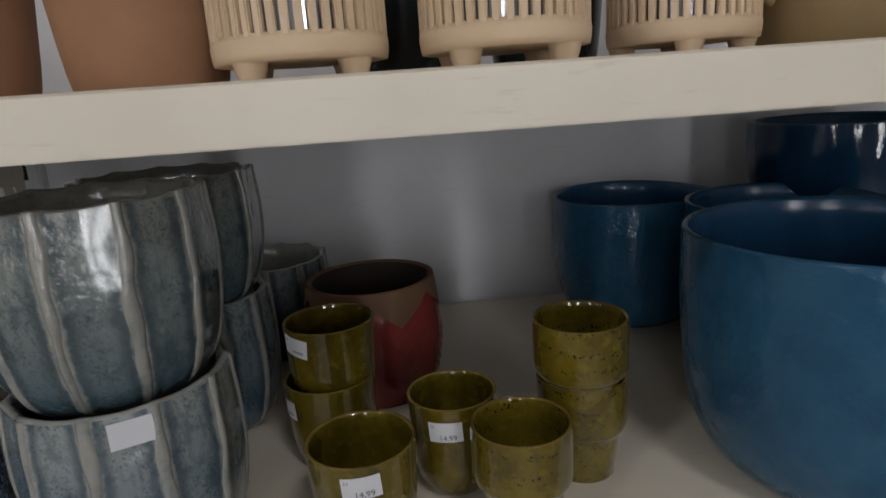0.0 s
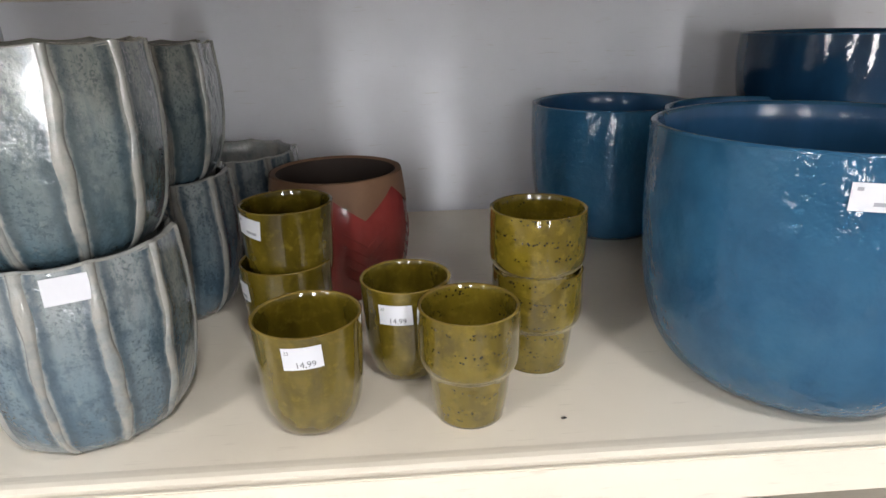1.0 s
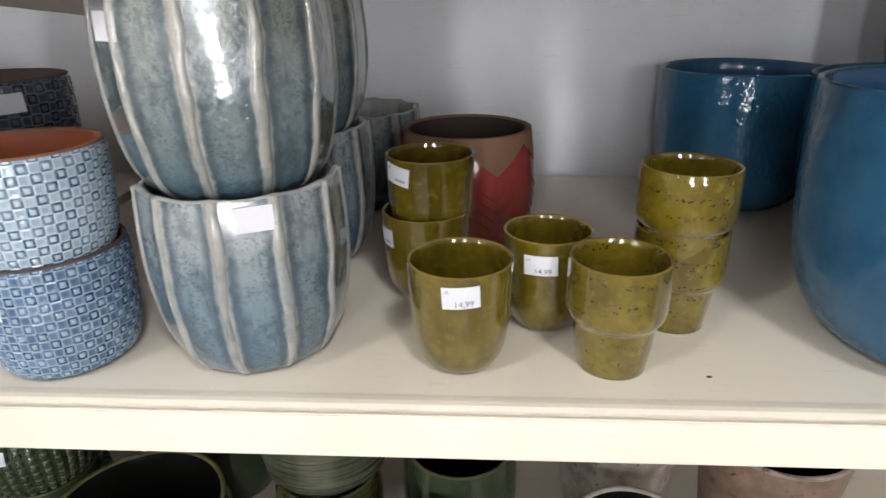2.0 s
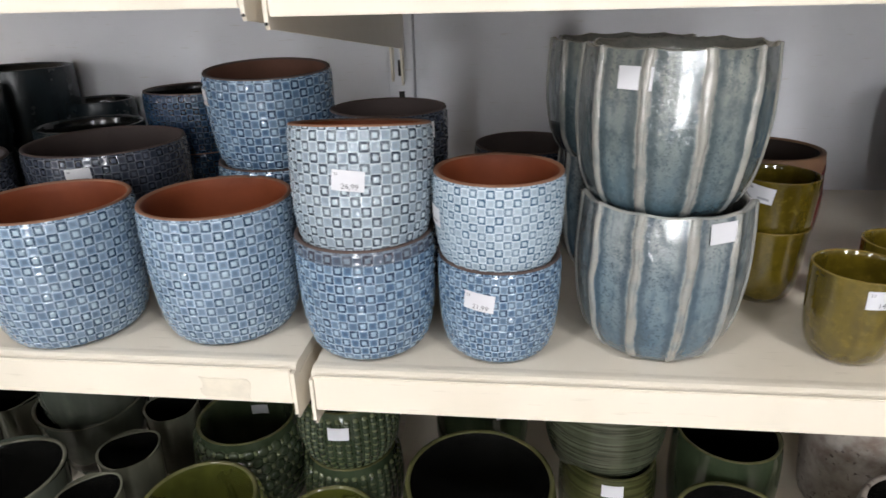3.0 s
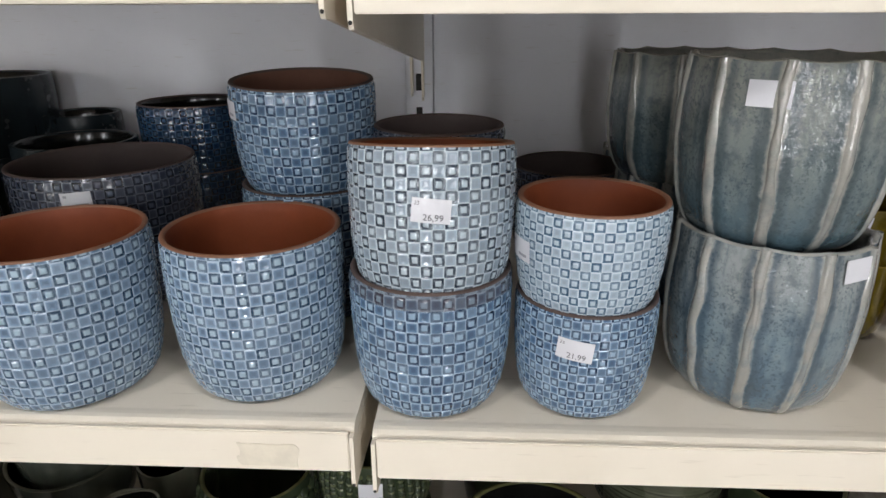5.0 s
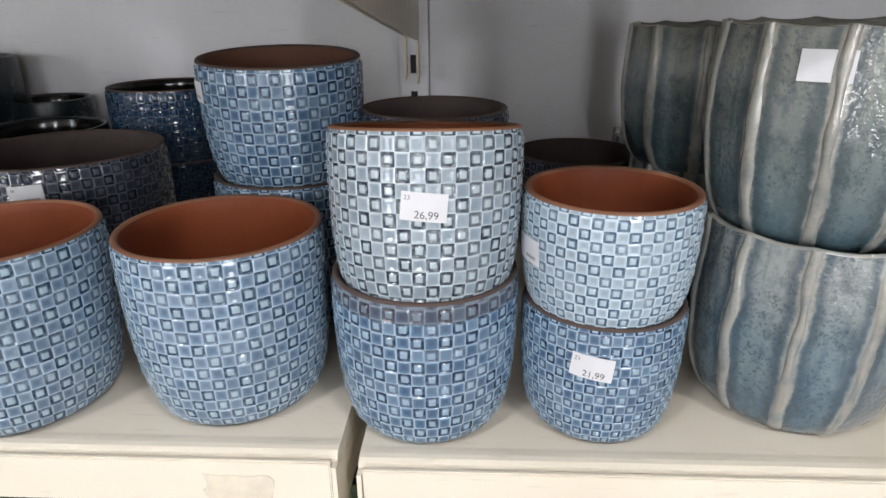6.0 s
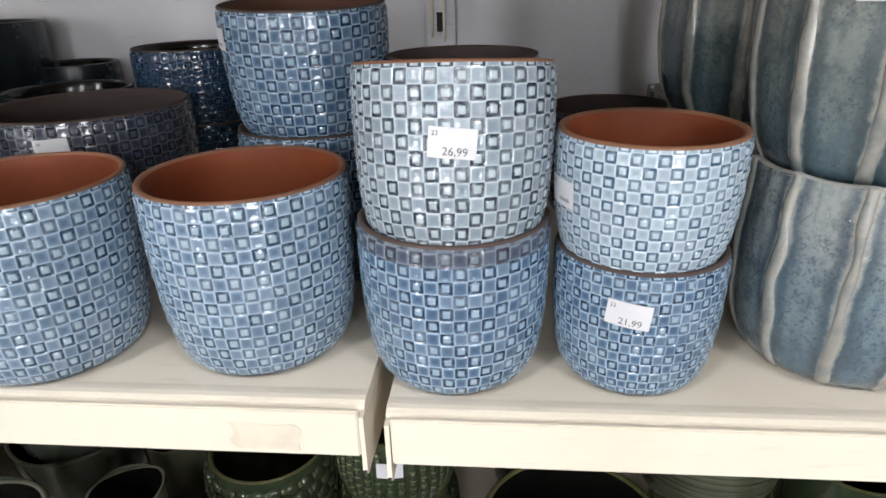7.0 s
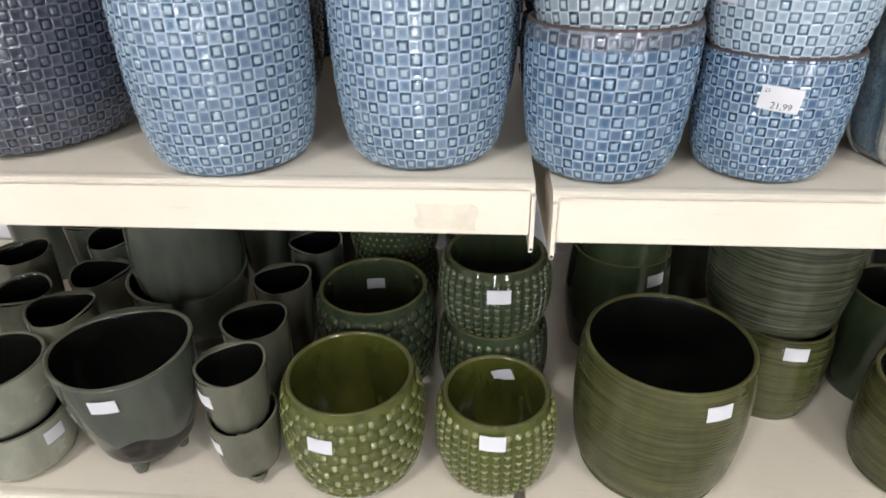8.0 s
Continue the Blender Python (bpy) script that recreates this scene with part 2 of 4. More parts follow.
LINED = glaze("olive_lined_glaze", (0.066, 0.066, 0.024), (0.044, 0.048, 0.017), (0.090, 0.088, 0.036), 0.16, bump=0.2, rings=0.38)
LINED_GREY = glaze("grey_lined_glaze", (0.066, 0.072, 0.045), (0.045, 0.052, 0.032), (0.092, 0.098, 0.068), 0.15, bump=0.2, rings=0.6)
RED = glaze("red_glaze", (0.28, 0.044, 0.038), (0.19, 0.030, 0.028), (0.36, 0.068, 0.056), 0.2, bump=0.2)
BARE = clay("bare_brown_clay", (0.19, 0.098, 0.052), (0.13, 0.066, 0.036), 0.7)
BARK = glaze("white_bark_glaze", (0.476, 0.434, 0.392), (0.224, 0.168, 0.140), (0.644, 0.616, 0.588), 0.5, speck=0.9, speck_colour=(0.098, 0.070, 0.063), speck_scale=130, bump=0.6, streak=0)
BARK_BROWN = glaze("brown_bark_glaze", (0.224, 0.140, 0.098), (0.126, 0.084, 0.063), (0.336, 0.238, 0.182), 0.5, speck=0.8, speck_scale=130, bump=0.6, streak=0)


def ribbed_glaze(name, top, mid, low):
    m = Nodes(name, 0.16, coat=0.9)
    v = m.coords()
    raw = m.coords(random=False)
    sep = m.n("SeparateXYZ")
    m.put(sep.inputs[0], raw)
    drip = m.noise(m.coords(scale=(60, 60, 8)), 1.0, 3)
    h = m.math("ADD", sep.outputs[2], m.math("MULTIPLY_ADD", drip, 0.07, -0.035))
    c = m.mix(m.step(h, 0.005, 0.065), low, mid)
    c = m.mix(m.step(h, 0.06, 0.125), c, top)
    c = m.mix(m.math("MULTIPLY", m.step(m.noise(v, 85.0, 6, 0.7), 0.46, 0.66), 0.5), c, tuple(k * 0.5 for k in low))
    c = m.mix(m.math("MULTIPLY", m.step(m.noise(m.coords(scale=(70, 70, 14)), 1.5, 4), 0.5, 0.72), 0.6), c, tuple(k * 0.62 for k in low))
    pits = m.math("MULTIPLY", m.step(m.noise(v, 430.0, 2), 0.53, 0.63), m.step(m.noise(v, 26.0, 3), 0.36, 0.55))
    c = m.mix(m.math("MULTIPLY", pits, 0.5), c, (0.03, 0.05, 0.062))
    c = m.mix(m.math("MULTIPLY", m.step(m.noise(v, 150.0, 3), 0.55, 0.75), 0.22), c, (0.26, 0.29, 0.28))
    uv = m.n("SeparateXYZ")
    m.put(uv.inputs[0], m.n("UVMap", uv_map="ribs").outputs[0])
    fr = m.math("FRACT", uv.outputs[0])
    near = m.math("MINIMUM", fr, m.math("SUBTRACT", 1.0, fr))
    ragged = m.math("ADD", near, m.math("MULTIPLY_ADD", m.noise(v, 130.0, 4), 0.12, -0.06))
    c = m.mix(m.math("MULTIPLY", m.math("SUBTRACT", m.step(ragged, 0.08, 0.16), m.step(ragged, 0.17, 0.34)), 0.70), c, tuple(k * 0.45 for k in low))
    c = m.mix(m.math("MULTIPLY", m.math("SUBTRACT", 1.0, m.step(ragged, 0.07, 0.14)), m.math("MULTIPLY_ADD", m.step(m.noise(v, 60.0, 4), 0.35, 0.6), 0.40, 0.45)), c, (0.315, 0.300, 0.268))
    m.rough(m.math("MULTIPLY_ADD", m.noise(v, 120.0, 3), 0.16, 0.03))
    m.bump(m.noise(v, 75.0, 4), 0.8, 0.0024)
    return m.colour(c)


RIBBED = ribbed_glaze("ribbed_blue_glaze", (0.265, 0.290, 0.290), (0.140, 0.195, 0.228), (0.062, 0.118, 0.168))
RIBBED_GREY = ribbed_glaze("ribbed_grey_green_glaze", (0.225, 0.240, 0.220), (0.140, 0.172, 0.174), (0.072, 0.118, 0.142))


# ---- mesh helpers ----
def mesh_object(name, verts, faces, material, parent=None, label="", smooth=True):
    me = bpy.data.meshes.new(name)
    me.from_pydata([tuple(v) for v in verts], [], faces)
    me.materials.append(material)
    if smooth:
        me.polygons.foreach_set("use_smooth", [True] * len(me.polygons))
    me.update()
    ob = new(name, me)
    ob.parent = parent
    if label:
        ob["label"] = label
    return ob


def part(name, bm, material, parent=None, label="", smooth=False):
    me = bpy.data.meshes.new(name)
    bm.to_mesh(me)
    bm.free()
    me.materials.append(material)
    if smooth:
        me.polygons.foreach_set("use_smooth", [True] * len(me.polygons))
    ob = new(name, me)
    ob.parent = parent
    if label:
        ob["label"] = label
    return ob


def box_bm(x0, x1, y0, y1, z0, z1, bevel=0.0, bm=None):
    own = bmesh.new() if bm is None else bm
    got = bmesh.ops.create_cube(own, size=1.0)
    for v in got["verts"]:
        v.co = Vector(((x0 + x1) / 2 + v.co.x * (x1 - x0), (y0 + y1) / 2 + v.co.y * (y1 - y0), (z0 + z1) / 2 + v.co.z * (z1 - z0)))
    if bevel:
        edges = {e for v in got["verts"] for e in v.link_edges}
        bmesh.ops.bevel(own, geom=list(edges), offset=bevel, segments=2, affect="EDGES")
    return own


def curve_through(points, count):
    """A smooth profile through (r, z) points, at even steps along its length."""
    p = np.array(points, float)
    p = np.vstack([2 * p[0] - p[1], p, 2 * p[-1] - p[-2]])
    out = []
    for i in range(1, len(p) - 2):
        for s in np.linspace(0, 1, 12, endpoint=False):
            a, b, c, d = p[i - 1], p[i], p[i + 1], p[i + 2]
            out.append(0.5 * (2 * b + (c - a) * s + (2 * a - 5 * b + 4 * c - d) * s * s + (3 * b - a - 3 * c + d) * s ** 3))
    out.append(p[-2])
    out = np.array(out)
    length = np.concatenate([[0], np.cumsum(np.hypot(*np.diff(out, axis=0).T))])
    want = np.linspace(0, length[-1], count)
    return np.column_stack([np.interp(want, length, out[:, 0]), np.interp(want, length, out[:, 1])])


def sweep(profile, angles, shift=None):
    """Vertices and faces of a profile turned round z; shift(i, j) gives a radial offset grid."""
    n, m = len(angles), len(profile)
    ca, sa = np.cos(angles), np.sin(angles)
    r = np.repeat(profile[:, 0][:, None], n, 1)
    z = np.repeat(profile[:, 1][:, None], n, 1)
    if shift is not None:
        dr, dz = shift
        r, z = r + dr, z + dz
    verts = np.stack([r * ca, r * sa, z], -1).reshape(-1, 3)
    j = np.arange(n)
    k = (j + 1) % n
    faces = []
    for i in range(m - 1):
        faces += np.column_stack([i * n + j, i * n + k, (i + 1) * n + k, (i + 1) * n + j]).tolist()
    return verts, faces


def radius_at(profile, z):
    """The outer radius of a profile at a height."""
    keep = profile[profile[:, 0] > 1e-4]
    return float(np.interp(z, keep[:, 1], keep[:, 0]))


def lip_and_inside(thing, r, z, wall, depth_z, inner_r, rim_mat, in_mat, segs=64, wave=None, rim_label="", in_label=""):
    """The rounded lip of a pot and the wall and floor inside it."""
    ang = np.linspace(0, 2 * math.pi, segs, endpoint=False)
    w = wall
    lip = np.array([(r - w * 0.1, z - w * 0.4), (r + w * 0.02, z - w * 0.2), (r - w * 0.15, z + w * 0.1), (r - w * 0.5, z + w * 0.22), (r - w * 0.85, z + w * 0.1), (r - w * 1.08, z - w * 0.25)])
    w2 = w * 1.48
    shift = None if wave is None else (wave(ang)[0][None, :].repeat(len(lip), 0), wave(ang)[1][None, :].repeat(len(lip), 0))
    v, f = sweep(lip, ang, shift)
    mesh_object("rim", v, f, rim_mat, thing, rim_label)
    inside = curve_through([(r - w * 1.08, z - w * 0.25), (r - w * 1.30, z - w * 0.95), (r - w * 1.42, z - w * 1.8), (r - w2, z - w * 2.8), (r - w2, z - (z - depth_z) * 0.4), ((r - w2) * 0.35 + inner_r * 0.65, z - (z - depth_z) * 0.75), (inner_r * 0.85, depth_z), (0.001, depth_z)], 46)
    fade = np.linspace(1, 0, 46)[:, None]
    shift = None if wave is None else (wave(ang)[0][None, :] * fade, wave(ang)[1][None, :] * fade)
    v, f = sweep(inside, ang, shift)
    mesh_object("inner_wall", v, f, in_mat, thing, in_label)


def text_mesh(words, size):
    cu = bpy.data.curves.new("writing", "FONT")
    cu.body, cu.size, cu.resolution_u = words, size, 3
    ob = bpy.data.objects.new("writing", cu)
    scene.collection.objects.link(ob)
    bpy.context.view_layer.update()
    dg = bpy.context.evaluated_depsgraph_get()
    me = bpy.data.meshes.new_from_object(ob.evaluated_get(dg))
    bpy.data.objects.remove(ob)
    return me


def price_label(parent, profile, angle, z, words=("", ""), w=0.026, h=0.016, tilt=0.0, lift=0.0014, inside=False, bars=False, facet=0.0):
    """A small paper price label that follows the wall of a pot; angle in degrees, -90 faces the shelf's front."""
    a0 = radians(angle)
    ct, st = math.cos(radians(tilt)), math.sin(radians(tilt))

    def place(x, y, up):
        xx, yy = x * ct - y * st, x * st + y * ct
        r = radius_at(profile, z + yy) + (-lift - up if inside else lift + up)
        turn = -xx if inside else xx
        a = a0 + turn / max(r, 0.01)
        flat = r / max(math.cos(a - a0), 0.5) * facet + r * (1 - facet)
        return (flat * math.cos(a), flat * math.sin(a), z + yy)

    nx, ny = 8, 4
    verts = [place((i / nx - 0.5) * w, (j / ny - 0.5) * h, 0) for j in range(ny + 1) for i in range(nx + 1)]
    verts += [place((i / nx - 0.5) * w, (j / ny - 0.5) * h, -0.0003) for j in range(ny + 1) for i in range(nx + 1)]
    faces = []
    k = (nx + 1) * (ny + 1)
    for j in range(ny):
        for i in range(nx):
            a = j * (nx + 1) + i
            faces.append((a, a + 1, a + nx + 2, a + nx + 1))
            faces.append((k + a, k + a + nx + 1, k + a + nx + 2, k + a + 1))
    tag = mesh_object("price_label", verts, faces, LABEL, parent, "white paper price label")
    for word, size, px, py in ((words[0], 0.0036, -w * 0.44, h * 0.22), (words[1], 0.0062, -w * 0.20, -h * 0.40)):
        if word:
            me = text_mesh(word, size)
            for v in me.vertices:
                v.co = place(px + v.co.x, py + v.co.y, 0.00025)
            me.materials.clear()
            me.materials.append(INK)
            ob = new("printed_price", me)
            ob.parent = tag
    if bars:
        for px, py, bw, bh in ((-w * 0.40, h * 0.22, w * 0.12, h * 0.13), (-w * 0.05, -h * 0.30, w * 0.42, h * 0.14)):
            pv = [place(px + bw * i / 3, py + bh * j, 0.00025) for j in (0, 1) for i in range(4)]
            pf = [(i, i + 1, i + 5, i + 4) for i in range(3)]
            mesh_object("printed_bar", pv, pf, FAINT, tag)
    return tag


def empty(name, x, y, z, label, category, group="", turn=0.0, lean=(0, 0)):
    ob = new(name)
    ob.empty_display_size = 0.02
    ob.matrix_basis = pose(x, y, z, lean[0], lean[1], turn)
    return tagged(ob, label, category, group)


def scaled(profile, r, h):
    return [(a * r, b * h) for a, b in profile]


P_CHECK = [(0.001, 0), (0.70, 0), (0.775, 0.010), (0.845, 0.055), (0.895, 0.12), (0.937, 0.22), (0.968, 0.36), (0.99, 0.54), (1.0, 0.75), (1.0, 0.9), (0.99, 1.0)]
P_RIB = [(0.001, 0), (0.66, 0), (0.73, 0.012), (0.82, 0.07), (0.905, 0.18), (0.965, 0.34), (1.0, 0.54), (1.0, 0.75), (0.97, 1.0)]
P_CUP = [(0.001, 0), (0.58, 0), (0.65, 0.012), (0.78, 0.08), (0.875, 0.2), (0.93, 0.36), (0.96, 0.6), (0.985, 0.85), (1, 1)]
P_STEP = [(0.001, 0), (0.66, 0), (0.70, 0.012), (0.77, 0.2), (0.82, 0.40), (0.84, 0.44), (0.94, 0.49), (0.985, 0.54), (1.0, 0.62), (1.0, 0.9), (0.99, 1)]
P_BOWL = [(0.001, 0), (0.57, 0), (0.635, 0.01), (0.76, 0.065), (0.87, 0.17), (0.945, 0.33), (0.985, 0.55), (1.0, 0.75), (1.0, 1)]
P_RED = [(0.001, 0), (0.78, 0), (0.84, 0.02), (0.93, 0.14), (1.0, 0.4), (1.0, 0.6), (0.965, 0.85), (0.93, 1)]
P_STUD = [(0.001, 0), (0.72, 0), (0.79, 0.02), (0.905, 0.13), (0.98, 0.33), (1.0, 0.55), (0.97, 0.8), (0.90, 1.0)]
P_LINE = [(0.001, 0), (0.78, 0), (0.845, 0.02), (0.93, 0.14), (0.978, 0.34), (1.0, 0.58), (0.985, 0.84), (0.945, 1)]
P_FOOT = [(0.001, 0.13), (0.34, 0.13), (0.54, 0.19), (0.74, 0.34), (0.875, 0.55), (0.96, 0.8), (1.0, 1)]
P_TUBE = [(0.001, 0.10), (0.50, 0.10), (0.70, 0.14), (0.84, 0.28), (0.92, 0.5), (0.97, 0.8), (1, 1)]
P_PLAIN = [(0.001, 0), (0.68, 0), (0.74, 0.01), (0.80, 0.15), (0.88, 0.5), (1, 1)]
SHARED = {}


def checker_pot(x, y, z, r, h, mat, label, rim=TERRA_RIM, inside=TERRA, turn=0.0, cell=0.0084, brown_band=0, group="checkered plant pots", lean=(0, 0)):
    """A stoneware pot with a relief of small squares in a checker pattern."""
    thing = empty("plant_pot", x, y, z, label, "plant pot", group, turn, lean)
    prof = curve_through(scaled(P_CHECK, r, h), 400)
    around = 2 * round(2 * math.pi * r / cell / 2)
    start = int(np.argmax(prof[:, 1] > 0.035 * h))
    low, high = prof[: start + 1], prof[start:]
    length = np.concatenate([[0], np.cumsum(np.hypot(*np.diff(high, axis=0).T))])
    rows = round((length[-1] - 0.003) / cell)
    cuts = np.array([0.0, 0.13, 0.27, 0.40, 0.60, 0.73, 0.87])
    us = np.concatenate([i + cuts for i in range(around)])
    vs = np.concatenate([i + cuts for i in range(rows)] + [[rows]])
    zone = np.interp(vs / rows * (length[-1] - 0.003), length, np.arange(len(high)))
    ring = np.column_stack([np.interp(zone, np.arange(len(high)), high[:, i]) for i in (0, 1)])
    fu, fv = us % 1, vs % 1
    d = np.maximum(np.abs(fu - 0.5)[None, :], np.abs(fv - 0.5)[:, None])
    parity = (np.floor(us)[None, :] + np.floor(vs)[:, None]) % 2
    dr = np.where(parity == 0, np.where(d < 0.26, 0.0008, np.where(d < 0.42, -0.0009, 0.0002)), np.where(d < 0.3, 0.0002, 0.0006))
    dr[-1, :] = 0
    lowr = curve_through(low[:: max(1, len(low) // 8)], 10)
    lowr[-1] = low[-1]
    full = np.vstack([lowr[:-1], ring, [[prof[-1, 0], prof[-1, 1] - 0.0009]]])
    shift = np.vstack([np.zeros((9, len(us))), dr, np.zeros((1, len(us)))])
    v, f = sweep(full, us / around * 2 * math.pi, (shift, np.zeros_like(shift)))
    ob = mesh_object("body", v, f, mat, thing)
    vv = np.concatenate([np.full(9, -5.0), vs, [rows + (1000.0 if brown_band else 0.6)]])
    if brown_band:
        vv[-1 - brown_band * 7 - 1:-1] += 1000.0
    n = len(us)
    layer = ob.data.uv_layers.new(name="cells")
    idx = np.empty(len(ob.data.loops), dtype=np.int32)
    ob.data.loops.foreach_get("vertex_index", idx)
    i, j = idx // n, idx % n
    lu, lv = us[j].copy(), vv[i].copy()
    quad = idx.reshape(-1, 4)
    first = np.repeat(quad[:, 0], 4)
    lu = np.where((first % n == n - 1) & (j == 0), around, lu)
    layer.data.foreach_set("uv", np.column_stack([lu, lv]).ravel())
    lip_and_inside(thing, prof[-1, 0], h, 0.0040, 0.012, r * 0.8, rim, inside)
    return thing, prof


def ribbed_pot(x, y, z, r, h, label, turn=0.0, ribs=11, mat=None, seed=0):
    """A bulbous pot whose wall is pinched into broad flats between wavy upright ribs."""
    thing = empty("ribbed_plant_pot", x, y, z, label, "plant pot", "ribbed plant pots", turn)
    rng = random.Random(seed)
    prof = curve_through(scaled(P_RIB, r, h), 40)
    seg = 12
    n = ribs * seg
    ang = np.linspace(0, 2 * math.pi, n, endpoint=False)
    offs = [[rng.uniform(-1, 1) for _ in range(4)] for _ in range(ribs)]

    def corner(k, s):
        """The angle of rib k at the height share s, wavering."""
        o = offs[k % ribs]
        return (k + 0.045 * o[0] * math.sin(6.0 * s + 3 * o[1]) + 0.03 * o[2] * math.sin(17.0 * s + o[3])) * 2 * math.pi / ribs

    verts = []
    for rr, zz in prof:
        s = zz / h
        depth = 0.030 * min(1.0, rr / r) * (0.55 + 0.45 * s)
        for k in range(ribs):
            a0, a1 = corner(k, s), corner(k + 1, s) if k < ribs - 1 else corner(0, s) + 2 * math.pi
            for q in range(seg):
                u = q / seg
                a = a0 + (a1 - a0) * u
                rad = rr * (1 - depth * (1 - abs(2 * u - 1) ** 2.2) * 1.25)
                lift = (0.002 * (abs(2 * u - 1) ** 2) - 0.0012) * max(0.0, (s - 0.85) / 0.15)
                verts.append((rad * math.cos(a), rad * math.sin(a), zz + lift))
    faces = []
    for i in range(len(prof) - 1):
        for j in range(n):
            k = (j + 1) % n
            faces.append((i * n + j, i * n + k, (i + 1) * n + k, (i + 1) * n + j))
    ob = mesh_object("body", verts, faces, mat or RIBBED, thing)
    layer = ob.data.uv_layers.new(name="ribs")
    idx = np.empty(len(ob.data.loops), dtype=np.int32)
    ob.data.loops.foreach_get("vertex_index", idx)
    col = idx % n
    first = np.repeat(idx.reshape(-1, 4)[:, 0], 4) % n
    lu = np.where((first == n - 1) & (col == 0), n, col) / seg
    layer.data.foreach_set("uv", np.column_stack([lu, np.array(verts)[idx, 2] / h]).ravel())
    for k in range(ribs):
        rv, rf = [], []
        pts = [p for p in prof if p[0] > r * 0.45]
        for i, (rr, zz) in enumerate(pts):
            s = zz / h
            a = corner(k, s)
            wid = 0.0048 * (0.8 + 0.2 * math.sin(5 * s + 2 * k) + 0.12 * math.sin(23 * s + k)) * (0.6 + 0.4 * min(1, rr / r))
            for q in range(7):
                b = math.pi * q / 6
                rv.append(((rr - 0.0022 + 0.0034 * math.sin(b)) * math.cos(a) - wid * math.cos(b) * math.sin(a), (rr - 0.0022 + 0.0034 * math.sin(b)) * math.sin(a) + wid * math.cos(b) * math.cos(a), zz + (0.001 if i == len(pts) - 1 else 0)))
        for i in range(len(pts) - 1):
            for q in range(6):
                rf.append((i * 7 + q, i * 7 + q + 1, i * 7 + q + 8, i * 7 + q + 7))
        mesh_object("rib", rv, rf, mat or RIBBED, thing)

    def wave(a):
        u = (a * ribs / (2 * math.pi)) % 1
        return -r * 0.030 * (1 - np.abs(2 * u - 1) ** 2.2) * 1.25, 0.002 * np.abs(2 * u - 1) ** 2 - 0.0012

    lip_and_inside(thing, prof[-1, 0], h, 0.006, 0.012, r * 0.7, mat or RIBBED, mat or RIBBED, ribs * 8, wave)
    return thing, prof


def turned_pot(name, x, y, z, r, h, shape, mat, rim, inside, label, category, group="", wall=0.004, turn=0.0, lines=0.0, segs=64, lean=(0, 0), oval=0.0, count=44, wobble=0.0):
    """A plain glazed vessel turned from a profile; lines: the depth of throwing grooves; oval: how far it is squeezed."""
    thing = empty(name, x, y, z, label, category, group, turn, lean)
    if lines:
        count = 170
    prof = curve_through(scaled(shape, r, h), count)
    ang = np.linspace(0, 2 * math.pi, segs, endpoint=False)
    dr = np.zeros((count, segs))
    if lines:
        rng = np.random.RandomState(int(1000 * r))
        period = 0.0042
        phase = 2 * math.pi * prof[:, 1] / period
        wav = 0.9 * np.sin(ang * 2 + rng.rand() * 6)[None, :] + 0.6 * np.sin(ang * 5 + prof[:, 1][:, None] * 60)
        dr = -lines * (np.clip(np.sin(phase[:, None] + wav), 0.35, 1) - 0.35)
        dr[prof[:, 1] < 0.02 * h] = 0
        dr[prof[:, 1] > 0.94 * h] = 0
    if oval or wobble:
        dr = dr + oval * prof[:, 0][:, None] * np.cos(2 * ang)[None, :]
        dr = dr + wobble * prof[:, 0][:, None] * np.sin(3 * ang + 1)[None, :]
    v, f = sweep(prof, ang, (dr, np.zeros_like(dr)))
    mesh_object("body", v, f, mat, thing)
    wave = None
    if oval or wobble:
        def wave(a):
            return r * (oval * np.cos(2 * a) + wobble * np.sin(3 * a + 1)), 0.004 * np.sin(2 * a + 0.7) * (1 if wobble > 0.01 else 0.15)
    base = shape[0][1] * h
    lip_and_inside(thing, prof[-1, 0], h, wall, base + 0.008, r * 0.7, rim, inside, segs, wave)
    return thing, prof


def add_feet(thing, r, h, count=3, start=0.0, size=0.011, share=0.5):
    for k in range(count):
        a = radians(start) + 2 * math.pi * k / count
        pr = curve_through([(size * 0.25, 0.0), (size * 0.55, 0.003), (size * 0.8, h * 0.12), (size * 1.25, h * 0.24), (size * 1.0, h * 0.3)], 10)
        v, f = sweep(pr, np.linspace(0, 2 * math.pi, 14, endpoint=False))
        cx, cy = r * share * math.cos(a), r * share * math.sin(a)
        v = v + np.array([cx, cy, 0])
        f.append(tuple(range(13, -1, -1)))
        body = thing.children[0]
        mesh_object("foot", v, f, body.data.materials[0], thing)


